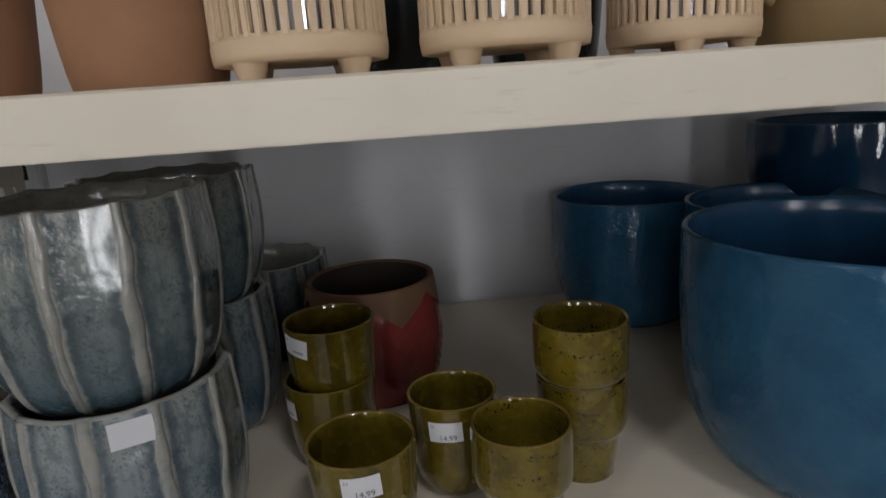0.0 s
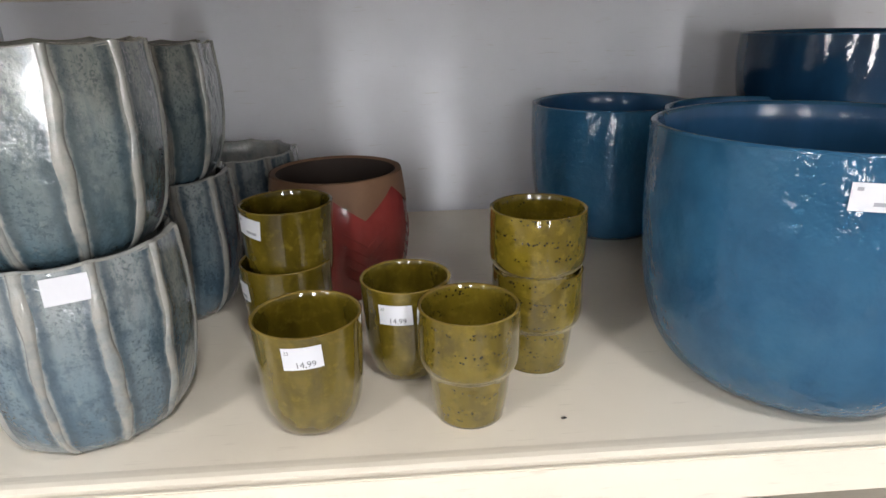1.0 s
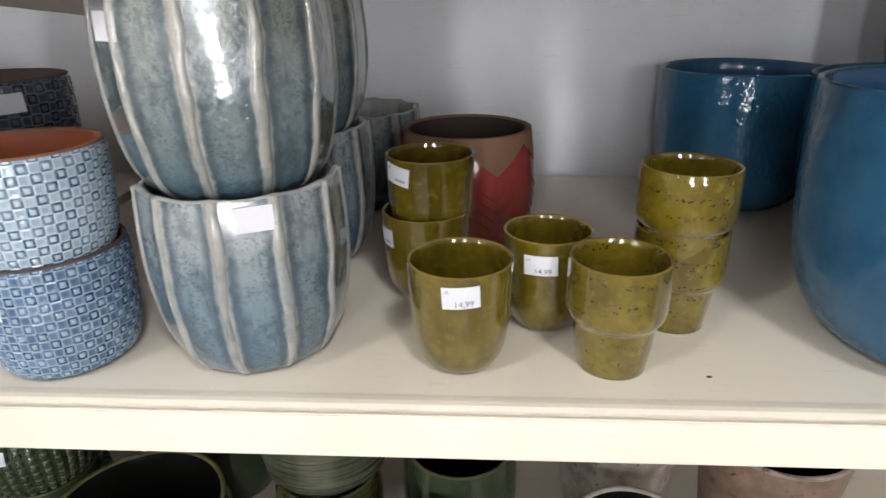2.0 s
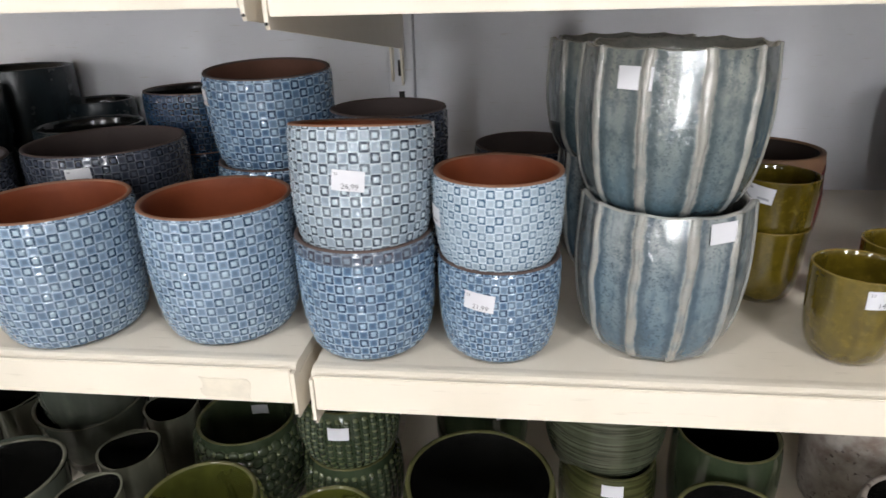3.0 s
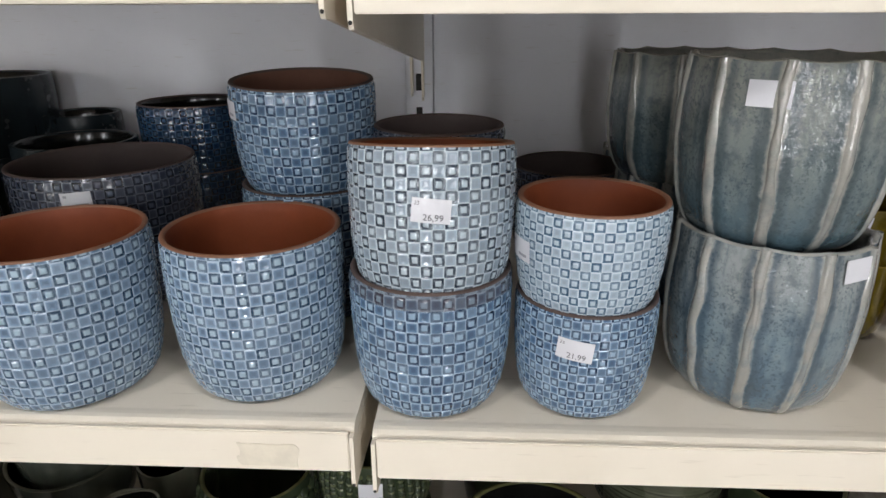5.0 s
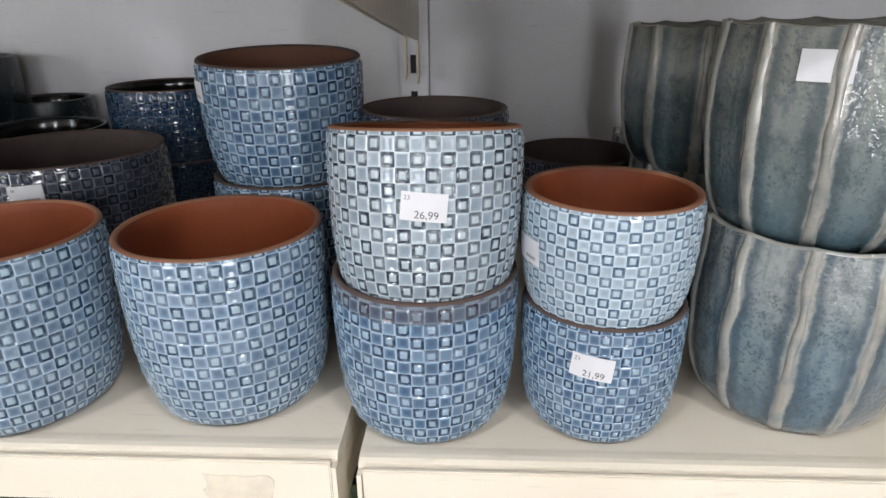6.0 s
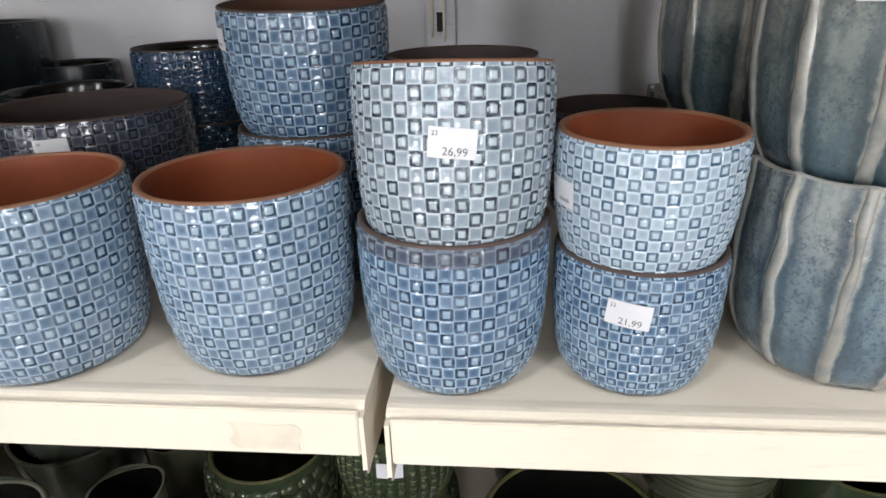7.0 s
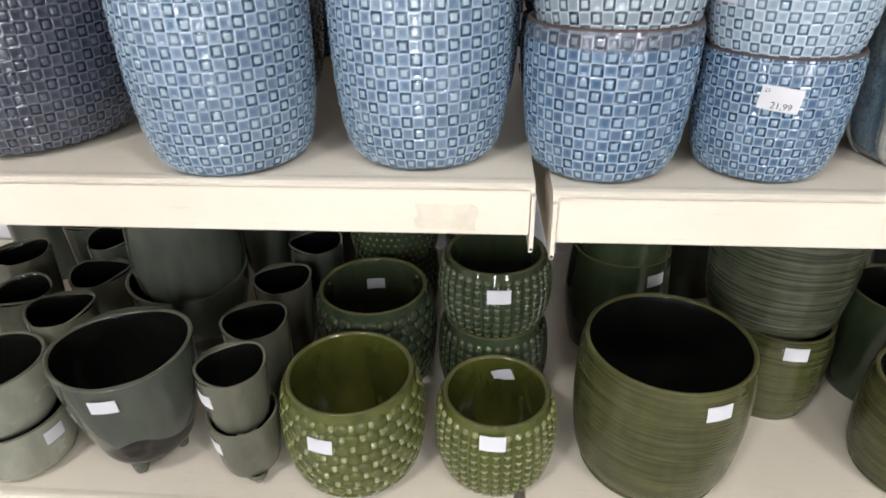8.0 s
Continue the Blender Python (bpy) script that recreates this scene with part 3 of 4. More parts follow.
def studded_pot(x, y, z, r, h, mat, inside, label, turn=0.0, rows=8, around=26, dots=False, big=1.0, columns=False, stud=None, pads=None):
    """A round pot set with rows of raised studs; pads: round flat bosses between them."""
    thing, prof = turned_pot("studded_plant_pot", x, y, z, r, h, P_STUD, mat, MOSS_LIP, inside, label, "plant pot", "studded plant pots", 0.005, turn)
    verts, faces = [], []
    for j in range(rows):
        zz = h * (0.09 + 0.80 * j / (rows - 1))
        rr = radius_at(prof, zz)
        size = big * (0.0026 if dots else 0.0044) * (0.7 + 0.3 * rr / r)
        for i in range(around):
            a = 2 * math.pi * (i + (0.0 if columns else 0.5 * (j % 2))) / around
            out = Vector((math.cos(a), math.sin(a), 0))
            side = Vector((-math.sin(a), math.cos(a), 0))
            up = Vector((0, 0, 1))
            base = len(verts)
            mid = out * (rr - 0.0006) + up * zz
            for ring, lift in ((1.0, 0.0), (0.75, 0.65), (0.3, 0.95)):
                for q in range(6):
                    b = math.pi * q / 3
                    verts.append(mid + (side * math.cos(b) + up * math.sin(b)) * size * ring + out * size * lift * 0.8)
            verts.append(mid + out * size * 0.8)
            for g in range(2):
                for q in range(6):
                    w = (q + 1) % 6
                    faces.append((base + g * 6 + q, base + g * 6 + w, base + g * 6 + 6 + w, base + g * 6 + 6 + q))
            for q in range(6):
                faces.append((base + 12 + q, base + 12 + (q + 1) % 6, base + 18))
    mesh_object("studs", verts, faces, stud or MOSS_STUD, thing, "rows of raised glossy studs")
    if pads:
        wide, high = pads
        verts, faces = [], []
        for j in range(rows):
            zz = h * (0.09 + 0.80 * j / (rows - 1))
            for i in range(around):
                a = 2 * math.pi * (i + (0.0 if columns else 0.5 + 0.5 * (j % 2))) / around
                mid = zz - (h * 0.40 / (rows - 1) if columns else 0.0)
                base = len(verts)
                for ring, lift in ((1.0, -0.0004), (0.90, 0.0018), (0.55, 0.0028)):
                    for q in range(10):
                        b = 2 * math.pi * q / 10
                        zq = mid + ring * high * math.sin(b)
                        rq = radius_at(prof, zq) + lift
                        aq = a + ring * wide * math.cos(b) / rq
                        verts.append((rq * math.cos(aq), rq * math.sin(aq), zq))
                for g in range(2):
                    for q in range(10):
                        w = (q + 1) % 10
                        faces.append((base + g * 10 + q, base + g * 10 + w, base + g * 10 + 10 + w, base + g * 10 + 10 + q))
                faces.append(tuple(range(base + 20, base + 30)))
        mesh_object("boss_relief", verts, faces, mat, thing, "rows of flat round bosses")
    return thing, prof


# ---- the shelving ----
X_LEFT, X_SEAM, X_RIGHT = -1.341, -0.0915, 1.158
Y_BACK = 0.575


def shelf_deck(name, x0, x1, z, label, plate, low):
    """One pressed steel shelf: top, rolled front lip, front plate and folded underside."""
    thing = empty(name, (x0 + x1) / 2, 0, z, label, "shelf", "gondola shelves")
    half = (x1 - x0) / 2
    prof = [(Y_BACK - 0.012, 0.0), (0.0225, 0.0), (0.0185, 0.0005), (0.0150, 0.0007), (0.0110, 0.0002), (0.0080, -0.0014), (0.0066, -0.0036), (0.0066, -0.012), (Y_BACK - 0.012, -0.012)]
    bm = bmesh.new()
    cols = [[bm.verts.new((sx * half, y, zz)) for y, zz in prof] for sx in (-1, 1)]
    for i in range(len(prof) - 1):
        bm.faces.new((cols[0][i], cols[0][i + 1], cols[1][i + 1], cols[1][i]))
    bm.faces.new(list(reversed(cols[0])))
    bm.faces.new(cols[1])
    bmesh.ops.recalc_face_normals(bm, faces=bm.faces[:])
    part("deck", bm, CREAM, thing)
    part("front_plate", box_bm(-half + 0.0035, half - 0.0035, 0.0004, 0.0042, -plate, -0.0014, 0.0009), CREAM, thing, "cream front plate with scuffs")
    part("return_fold", box_bm(-half + 0.0035, half - 0.0035, 0.0044, 0.030, -plate, -plate + 0.002), CREAM, thing)
    for yy in (0.18, 0.36):
        part("stiffener", box_bm(-half + 0.02, half - 0.02, yy, yy + 0.03, -0.026, -0.0121, 0.002), CREAM, thing)
    for sx in (-1, 1):
        bm = bmesh.new()
        xa = sx * (half + 0.0002)
        xb = sx * (half - 0.0028)
        outline = [(0.0, -0.0050), (0.0, -low + 0.005), (0.003, -low), (0.012, -low), (0.20, -low - 0.019), (0.40, -low - 0.039), (0.520, -low - 0.051), (0.526, -low - 0.100), (0.532, -low - 0.106), (0.540, -low - 0.100), (0.543, -low - 0.04), (0.545, -low - 0.04), (0.545, -0.0125), (0.012, -0.0125), (0.006, -0.0050)]
        va = [bm.verts.new((xa, y, zz)) for y, zz in outline]
        vb = [bm.verts.new((xb, y, zz)) for y, zz in outline]
        bm.faces.new(va)
        bm.faces.new(list(reversed(vb)))
        for i in range(len(outline)):
            k = (i + 1) % len(outline)
            bm.faces.new((va[i], vb[i], vb[k], va[k]))
        bmesh.ops.recalc_face_normals(bm, faces=bm.faces[:])
        br = part("bracket", bm, CREAM, thing, "cream sheet steel bracket")
        rivet = bmesh.new()
        bmesh.ops.create_cone(rivet, cap_ends=True, segments=10, radius1=0.0013, radius2=0.0010, depth=0.0008, matrix=pose(xa - sx * 0.0014, -0.0002, -low + 0.004, 90))
        part("rivet", rivet, SLOT, br)
    return thing


LEVELS = {"upper": (1.3035, 0.0060, 0.0320, 0.0405), "middle": (0.9865, 0.0055, 0.0360, 0.0515), "lower": (0.62, 0.0035, 0.0360, 0.0515)}
for zz, step, plate, tip in LEVELS.values():
    shelf_deck("shelf", X_LEFT, X_SEAM - 0.0065, zz + step, "cream enamelled steel shelf full of pots", plate, tip)
    shelf_deck("shelf", X_SEAM + 0.0065, X_RIGHT, zz, "cream enamelled steel shelf full of pots", plate, tip)
patch = bmesh.new()
rng = random.Random(5)
ring = []
for i in range(24):
    a = 2 * math.pi * i / 24
    c, s = math.cos(a), math.sin(a)
    k = max(abs(c), abs(s))
    ring.append(patch.verts.new((-0.161 + 0.022 * c / k + rng.uniform(-0.002, 0.002), -0.0002, 0.9697 + 0.0100 * s / k + rng.uniform(-0.001, 0.001))))
patch.faces.new(ring)
got = bmesh.ops.extrude_face_region(patch, geom=patch.faces[:])
for v in got["geom"]:
    if isinstance(v, bmesh.types.BMVert):
        v.co.y += 0.0005
bmesh.ops.recalc_face_normals(patch, faces=patch.faces[:])
tagged(part("tape_residue", patch, RESIDUE), "tan patch of old tape glue on the shelf front", "stain")

for i, (x0, x1) in enumerate(((X_LEFT - 0.02, X_SEAM - 0.021), (X_SEAM + 0.021, X_RIGHT + 0.02))):
    p = part("back_panel", box_bm(x0, x1, Y_BACK, Y_BACK + 0.012, 0.2, 1.9, 0.001), PANEL)
    tagged(p, "off-white steel back panel of the shelving", "panel", kind="structure")
for px in (X_LEFT - 0.03, X_SEAM, X_RIGHT + 0.03):
    post = empty("shelving_post", px, Y_BACK, 0.0, "cream slotted steel upright of the shelving", "upright", "shelving posts")
    part("column", box_bm(-0.0195, 0.0195, -0.014, 0.03, 0.0, 1.95, 0.002), PANEL, post)
    for k in range(30):
        part("slot", box_bm(-0.0045, 0.0045, -0.0146, -0.0135, 0.40 + 0.048 * k, 0.424 + 0.048 * k), SLOT, post)

# ---- the shop round it ----
def structure(name, bm, material, label):
    return tagged(part(name, bm, material), label, name.split("_")[0], kind="structure")


structure("floor", box_bm(-3.2, 3.2, WIN_Y, 0.9, -0.1, 0.0), FLOOR, "worn grey-brown shop floor")
roof = bmesh.new()
box_bm(-3.2, 3.2, WIN_Y - 0.2, -1.53, ROOF_Z, ROOF_Z + 0.1, bm=roof)
box_bm(-3.2, 3.2, -1.27, 0.9, ROOF_Z, ROOF_Z + 0.1, bm=roof)
side = -3.2
for sx, sw in TOP_LIGHTS + [(3.2, 0.0)]:
    box_bm(side, sx - sw / 2, -1.53, -1.27, ROOF_Z, ROOF_Z + 0.1, bm=roof)
    side = sx + sw / 2
structure("ceiling", roof, CEIL, "plain white shop ceiling with two openings for added lamps")
structure("wall_west", box_bm(-3.3, -3.2, WIN_Y - 0.2, 0.9, 0.0, 2.8), ROOM, "plain light shop wall")
structure("wall_east", box_bm(3.2, 3.3, WIN_Y - 0.2, 0.9, 0.0, 2.8), ROOM, "plain light shop wall")
structure("wall_north", box_bm(-3.2, 3.2, 0.9, 1.0, 0.0, 2.8), ROOM, "plain light shop wall")
wall = bmesh.new()
cuts = sorted([(wx - ww / 2, wx + ww / 2) for wx, ww, *_ in WINDOWS])
z0, z1 = WINDOWS[0][2], WINDOWS[0][3]
box_bm(-3.2, 3.2, WIN_Y - 0.14, WIN_Y, 0.0, z0, bm=wall)
box_bm(-3.2, 3.2, WIN_Y - 0.14, WIN_Y, z1, 2.8, bm=wall)
edge = -3.2
for a, b in cuts + [(3.2, 3.2)]:
    if a - edge > 0.01:
        box_bm(edge, a, WIN_Y - 0.14, WIN_Y, z0, z1, bm=wall)
    edge = b
structure("wall_south", wall, ROOM, "plain light shop wall with three windows")
for k, (wx, ww, wz0, wz1, _) in enumerate(WINDOWS):
    win = empty("window_%d" % (k + 1), wx, WIN_Y - 0.06, wz0, "white barred shop window", "window")
    win["kind"] = "structure"
    hgt = wz1 - wz0
    for i in range(3):
        xx = -ww / 2 + ww * i / 2
        part("mullion", box_bm(xx - 0.025, xx + 0.025, -0.03, 0.03, 0, hgt), FRAME, win)
    for j in range(7):
        zz = hgt * j / 6
        part("transom", box_bm(-ww / 2, ww / 2, -0.028, 0.028, zz - 0.02, zz + 0.02), FRAME, win)

# ---- middle shelf, checkered pots ----
MID, MIDL = 0.9865, 0.992
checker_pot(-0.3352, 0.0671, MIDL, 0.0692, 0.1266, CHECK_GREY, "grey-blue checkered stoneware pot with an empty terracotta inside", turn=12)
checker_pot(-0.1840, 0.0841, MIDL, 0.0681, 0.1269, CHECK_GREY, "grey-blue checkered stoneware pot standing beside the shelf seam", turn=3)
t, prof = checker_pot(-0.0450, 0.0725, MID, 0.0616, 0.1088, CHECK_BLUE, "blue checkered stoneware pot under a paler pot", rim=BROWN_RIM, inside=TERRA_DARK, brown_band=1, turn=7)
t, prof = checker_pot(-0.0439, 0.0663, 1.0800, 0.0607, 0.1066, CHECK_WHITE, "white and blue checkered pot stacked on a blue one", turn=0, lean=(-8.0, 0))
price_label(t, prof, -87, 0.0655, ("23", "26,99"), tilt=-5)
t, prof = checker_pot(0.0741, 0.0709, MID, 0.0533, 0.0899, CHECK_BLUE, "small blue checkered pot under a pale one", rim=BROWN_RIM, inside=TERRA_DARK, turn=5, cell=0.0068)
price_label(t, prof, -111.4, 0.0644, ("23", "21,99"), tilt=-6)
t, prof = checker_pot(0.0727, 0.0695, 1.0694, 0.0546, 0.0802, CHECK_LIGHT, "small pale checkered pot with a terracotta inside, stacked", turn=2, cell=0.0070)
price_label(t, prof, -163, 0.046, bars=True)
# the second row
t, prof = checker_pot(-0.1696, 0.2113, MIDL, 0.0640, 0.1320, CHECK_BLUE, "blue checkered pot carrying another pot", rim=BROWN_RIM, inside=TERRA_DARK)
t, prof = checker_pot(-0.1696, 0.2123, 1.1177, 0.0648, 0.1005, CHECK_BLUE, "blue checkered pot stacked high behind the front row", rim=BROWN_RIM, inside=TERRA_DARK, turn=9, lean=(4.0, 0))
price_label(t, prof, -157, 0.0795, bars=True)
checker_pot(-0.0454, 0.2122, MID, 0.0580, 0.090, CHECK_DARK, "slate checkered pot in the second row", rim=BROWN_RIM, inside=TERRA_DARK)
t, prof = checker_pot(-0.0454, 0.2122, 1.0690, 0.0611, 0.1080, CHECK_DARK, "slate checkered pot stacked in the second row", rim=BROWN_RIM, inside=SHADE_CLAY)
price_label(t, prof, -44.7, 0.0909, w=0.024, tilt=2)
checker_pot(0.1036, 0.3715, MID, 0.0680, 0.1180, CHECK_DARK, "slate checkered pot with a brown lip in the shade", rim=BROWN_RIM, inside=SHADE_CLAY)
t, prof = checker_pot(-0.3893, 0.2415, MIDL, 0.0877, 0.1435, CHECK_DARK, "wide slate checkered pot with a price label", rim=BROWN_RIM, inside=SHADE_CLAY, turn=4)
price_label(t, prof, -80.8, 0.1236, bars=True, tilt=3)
checker_pot(-0.3830, 0.4580, MIDL, 0.0700, 0.090, CHECK_SHADED, "blue checkered pot at the back, shade in its dark colour", rim=BROWN_RIM, inside=SAGE_IN)
checker_pot(-0.3830, 0.4580, 1.0600, 0.0720, 0.1060, CHECK_SHADED, "blue checkered pot stacked at the back, shade in its dark colour", rim=BROWN_RIM, inside=SAGE_IN, turn=5)
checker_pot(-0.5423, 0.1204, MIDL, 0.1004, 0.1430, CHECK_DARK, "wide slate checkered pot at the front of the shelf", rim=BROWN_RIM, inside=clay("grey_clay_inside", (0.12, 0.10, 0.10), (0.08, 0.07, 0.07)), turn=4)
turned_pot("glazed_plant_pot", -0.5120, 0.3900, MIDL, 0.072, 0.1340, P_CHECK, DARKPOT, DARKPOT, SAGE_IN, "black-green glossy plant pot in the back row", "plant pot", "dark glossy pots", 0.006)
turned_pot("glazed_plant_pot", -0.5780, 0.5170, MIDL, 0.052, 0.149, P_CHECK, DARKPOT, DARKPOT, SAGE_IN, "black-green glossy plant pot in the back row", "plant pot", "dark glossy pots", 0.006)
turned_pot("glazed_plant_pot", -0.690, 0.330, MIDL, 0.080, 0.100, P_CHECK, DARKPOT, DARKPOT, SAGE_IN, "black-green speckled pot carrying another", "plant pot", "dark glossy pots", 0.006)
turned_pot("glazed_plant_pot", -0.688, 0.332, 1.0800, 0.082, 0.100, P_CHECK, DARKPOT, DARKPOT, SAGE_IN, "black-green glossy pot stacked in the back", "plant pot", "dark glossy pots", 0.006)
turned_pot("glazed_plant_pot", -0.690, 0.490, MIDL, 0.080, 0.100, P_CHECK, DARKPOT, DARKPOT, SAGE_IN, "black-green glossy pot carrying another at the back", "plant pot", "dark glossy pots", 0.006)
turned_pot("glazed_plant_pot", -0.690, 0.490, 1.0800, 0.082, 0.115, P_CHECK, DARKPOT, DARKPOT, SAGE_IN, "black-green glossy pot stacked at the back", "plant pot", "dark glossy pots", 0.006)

# ---- middle shelf, ribbed pots ----
t, prof = ribbed_pot(0.2154, 0.0935, MID, 0.0724, 0.1357, "grey-blue ribbed ceramic pot under another", turn=13.0, seed=1)
price_label(t, prof, -77, 0.1235, w=0.026, h=0.0165, lift=-0.0012, facet=0.9)
t, prof = ribbed_pot(0.2120, 0.0991, 1.1153, 0.0751, 0.1288, "grey-blue ribbed ceramic pot stacked on another", turn=13.0, seed=2, mat=RIBBED_GREY)
price_label(t, prof, -138, 0.109, w=0.026, h=0.0165, lift=-0.0012, facet=0.9)
ribbed_pot(0.2077, 0.2729, MID, 0.0716, 0.1357, "grey-blue ribbed pot in the second row", turn=9, seed=3)
ribbed_pot(0.2006, 0.2686, 1.1165, 0.0798, 0.1212, "grey-blue ribbed pot stacked in the second row", turn=15, seed=4, mat=RIBBED_GREY)
ribbed_pot(0.236, 0.455, MID, 0.0780, 0.120, "grey-blue ribbed pot in the shade at the back", turn=20, seed=5)

# ---- middle shelf, cups, red pot and bowls ----
CUPS = "olive cups"


def olive_cup(x, y, z, label, turn=0.0, r=0.0362, h=0.0775):
    return turned_pot("olive_cup", x, y, z, r, h, P_CUP, OLIVE, OLIVE_LIP, OLIVE, label, "cup pot", CUPS, 0.0025, turn)


def step_cup(x, y, z, label, turn=0.0, r=0.0348, h=0.0790):
    return turned_pot("stepped_olive_cup", x, y, z, r, h, P_STEP, OLIVE_PIT, OLIVE_LIP, OLIVE_PIT, label, "cup pot", CUPS, 0.0025, turn)


t, prof = olive_cup(0.3733, 0.0708, MID, "glossy olive green cup pot with a price label", r=0.0377, h=0.0817)
price_label(t, prof, -87.8, 0.0679, ("23", "14,99"), tilt=3, lift=0.0008)
t, prof = olive_cup(0.4410, 0.1309, MID, "glossy olive green cup pot standing behind two others", r=0.0353, h=0.0804)
price_label(t, prof, -104, 0.0629, ("23", "14,99"), tilt=2, lift=0.0008)
t, prof = olive_cup(0.3402, 0.1844, MID, "glossy olive green cup pot carrying another", r=0.0386, h=0.0788)
price_label(t, prof, -153.4, 0.0598, bars=True, lift=0.0008)
t, prof = olive_cup(0.3443, 0.1903, 1.0353, "glossy olive green cup pot stacked on another", r=0.0387, h=0.0782)
price_label(t, prof, -132, 0.066, bars=True, tilt=-8, lift=0.0008)
step_cup(0.4836, 0.0676, MID, "stepped olive cup pot with dark pits in its glaze", r=0.0354, h=0.0845)
step_cup(0.5451, 0.1331, MID, "stepped olive cup pot carrying another", turn=40, r=0.0358, h=0.0824)
step_cup(0.5428, 0.1264, 1.0350, "stepped olive cup pot stacked on another", turn=110, r=0.0367, h=0.0848)


def red_pot(x, y, z, r, h):
    """A red pot with a bare clay collar that ends in a zigzag, and leaf veins pressed into the glaze."""
    # The brown inside is darkened: shade within the pot goes into its colour.
    thing, prof = turned_pot("red_plant_pot", x, y, z, r, h, P_RED, RED, BARE, clay("shaded_brown_inside", (0.035, 0.022, 0.017), (0.022, 0.014, 0.011)), "red glazed plant pot with a bare brown clay collar", "plant pot", "", 0.005, 26.0)
    n = 120
    verts, faces = [], []
    for j in range(6):
        for i in range(n):
            a = 2 * math.pi * i / n
            tooth = abs(((i / n * 6) % 1) * 2 - 1)
            low = h * (0.92 - 0.22 * (1 - tooth))
            zz = low + (h * 1.002 - low) * j / 5
            rr = radius_at(prof, zz) + 0.0007
            verts.append((rr * math.cos(a), rr * math.sin(a), zz))
    for j in range(5):
        for i in range(n):
            k = (i + 1) % n
            faces.append((j * n + i, j * n + k, (j + 1) * n + k, (j + 1) * n + i))
    mesh_object("collar", verts, faces, BARE, thing, "bare brown clay collar with a zigzag edge")
    for i in range(6):
        am = 2 * math.pi * (i + 0.5) / 6
        for k in range(5):
            for side in (-1, 1):
                vv, ff = [], []
                for q in range(6):
                    s = q / 5
                    aa = am + side * 0.30 * s
                    zz = h * (0.12 + 0.09 * k + 0.13 * s)
                    rr = radius_at(prof, zz)
                    for off, up in ((-0.0008, 0.0), (0.0, 0.0009), (0.0008, 0.0)):
                        vv.append(((rr + up) * math.cos(aa), (rr + up) * math.sin(aa), zz + off))
                for q in range(5):
                    for e in range(2):
                        ff.append((q * 3 + e, q * 3 + e + 1, q * 3 + e + 4, q * 3 + e + 3))
                mesh_object("leaf_vein", vv, ff, RED, thing)
    return thing


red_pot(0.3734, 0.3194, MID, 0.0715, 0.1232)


def blue_bowl(x, y, z, r, h, mat, label, turn=0.0):
    return turned_pot("blue_bowl", x, y, z, r, h, P_BOWL, mat, PETROL, PETROL_IN, label, "bowl pot", "blue bowls", 0.006, turn, segs=96, wobble=0.004)


t, prof = blue_bowl(0.7418, 0.1054, MID, 0.1185, 0.1918, PETROL, "large glossy petrol blue ceramic bowl", 20)
price_label(t, prof, -131.5, 0.1703, bars=True, lift=0.0012)
blue_bowl(0.7090, 0.4640, MID, 0.1000, 0.1640, PETROL, "petrol blue ceramic bowl against the back panel", 70)
blue_bowl(0.8200, 0.3120, MID, 0.1000, 0.1720, PETROL, "petrol blue ceramic bowl behind a larger one", 50)
blue_bowl(0.9635, 0.430, MID, 0.1000, 0.150, PETROL_DARK, "deep blue ceramic bowl carrying another, colour darkened for shade", 10)
blue_bowl(0.9635, 0.4300, 1.1166, 0.1050, 0.1120, PETROL_DARK, "deep blue ceramic bowl stacked at the back, colour darkened for shade", 30)

# ---- upper shelf ----
UP = 1.3035


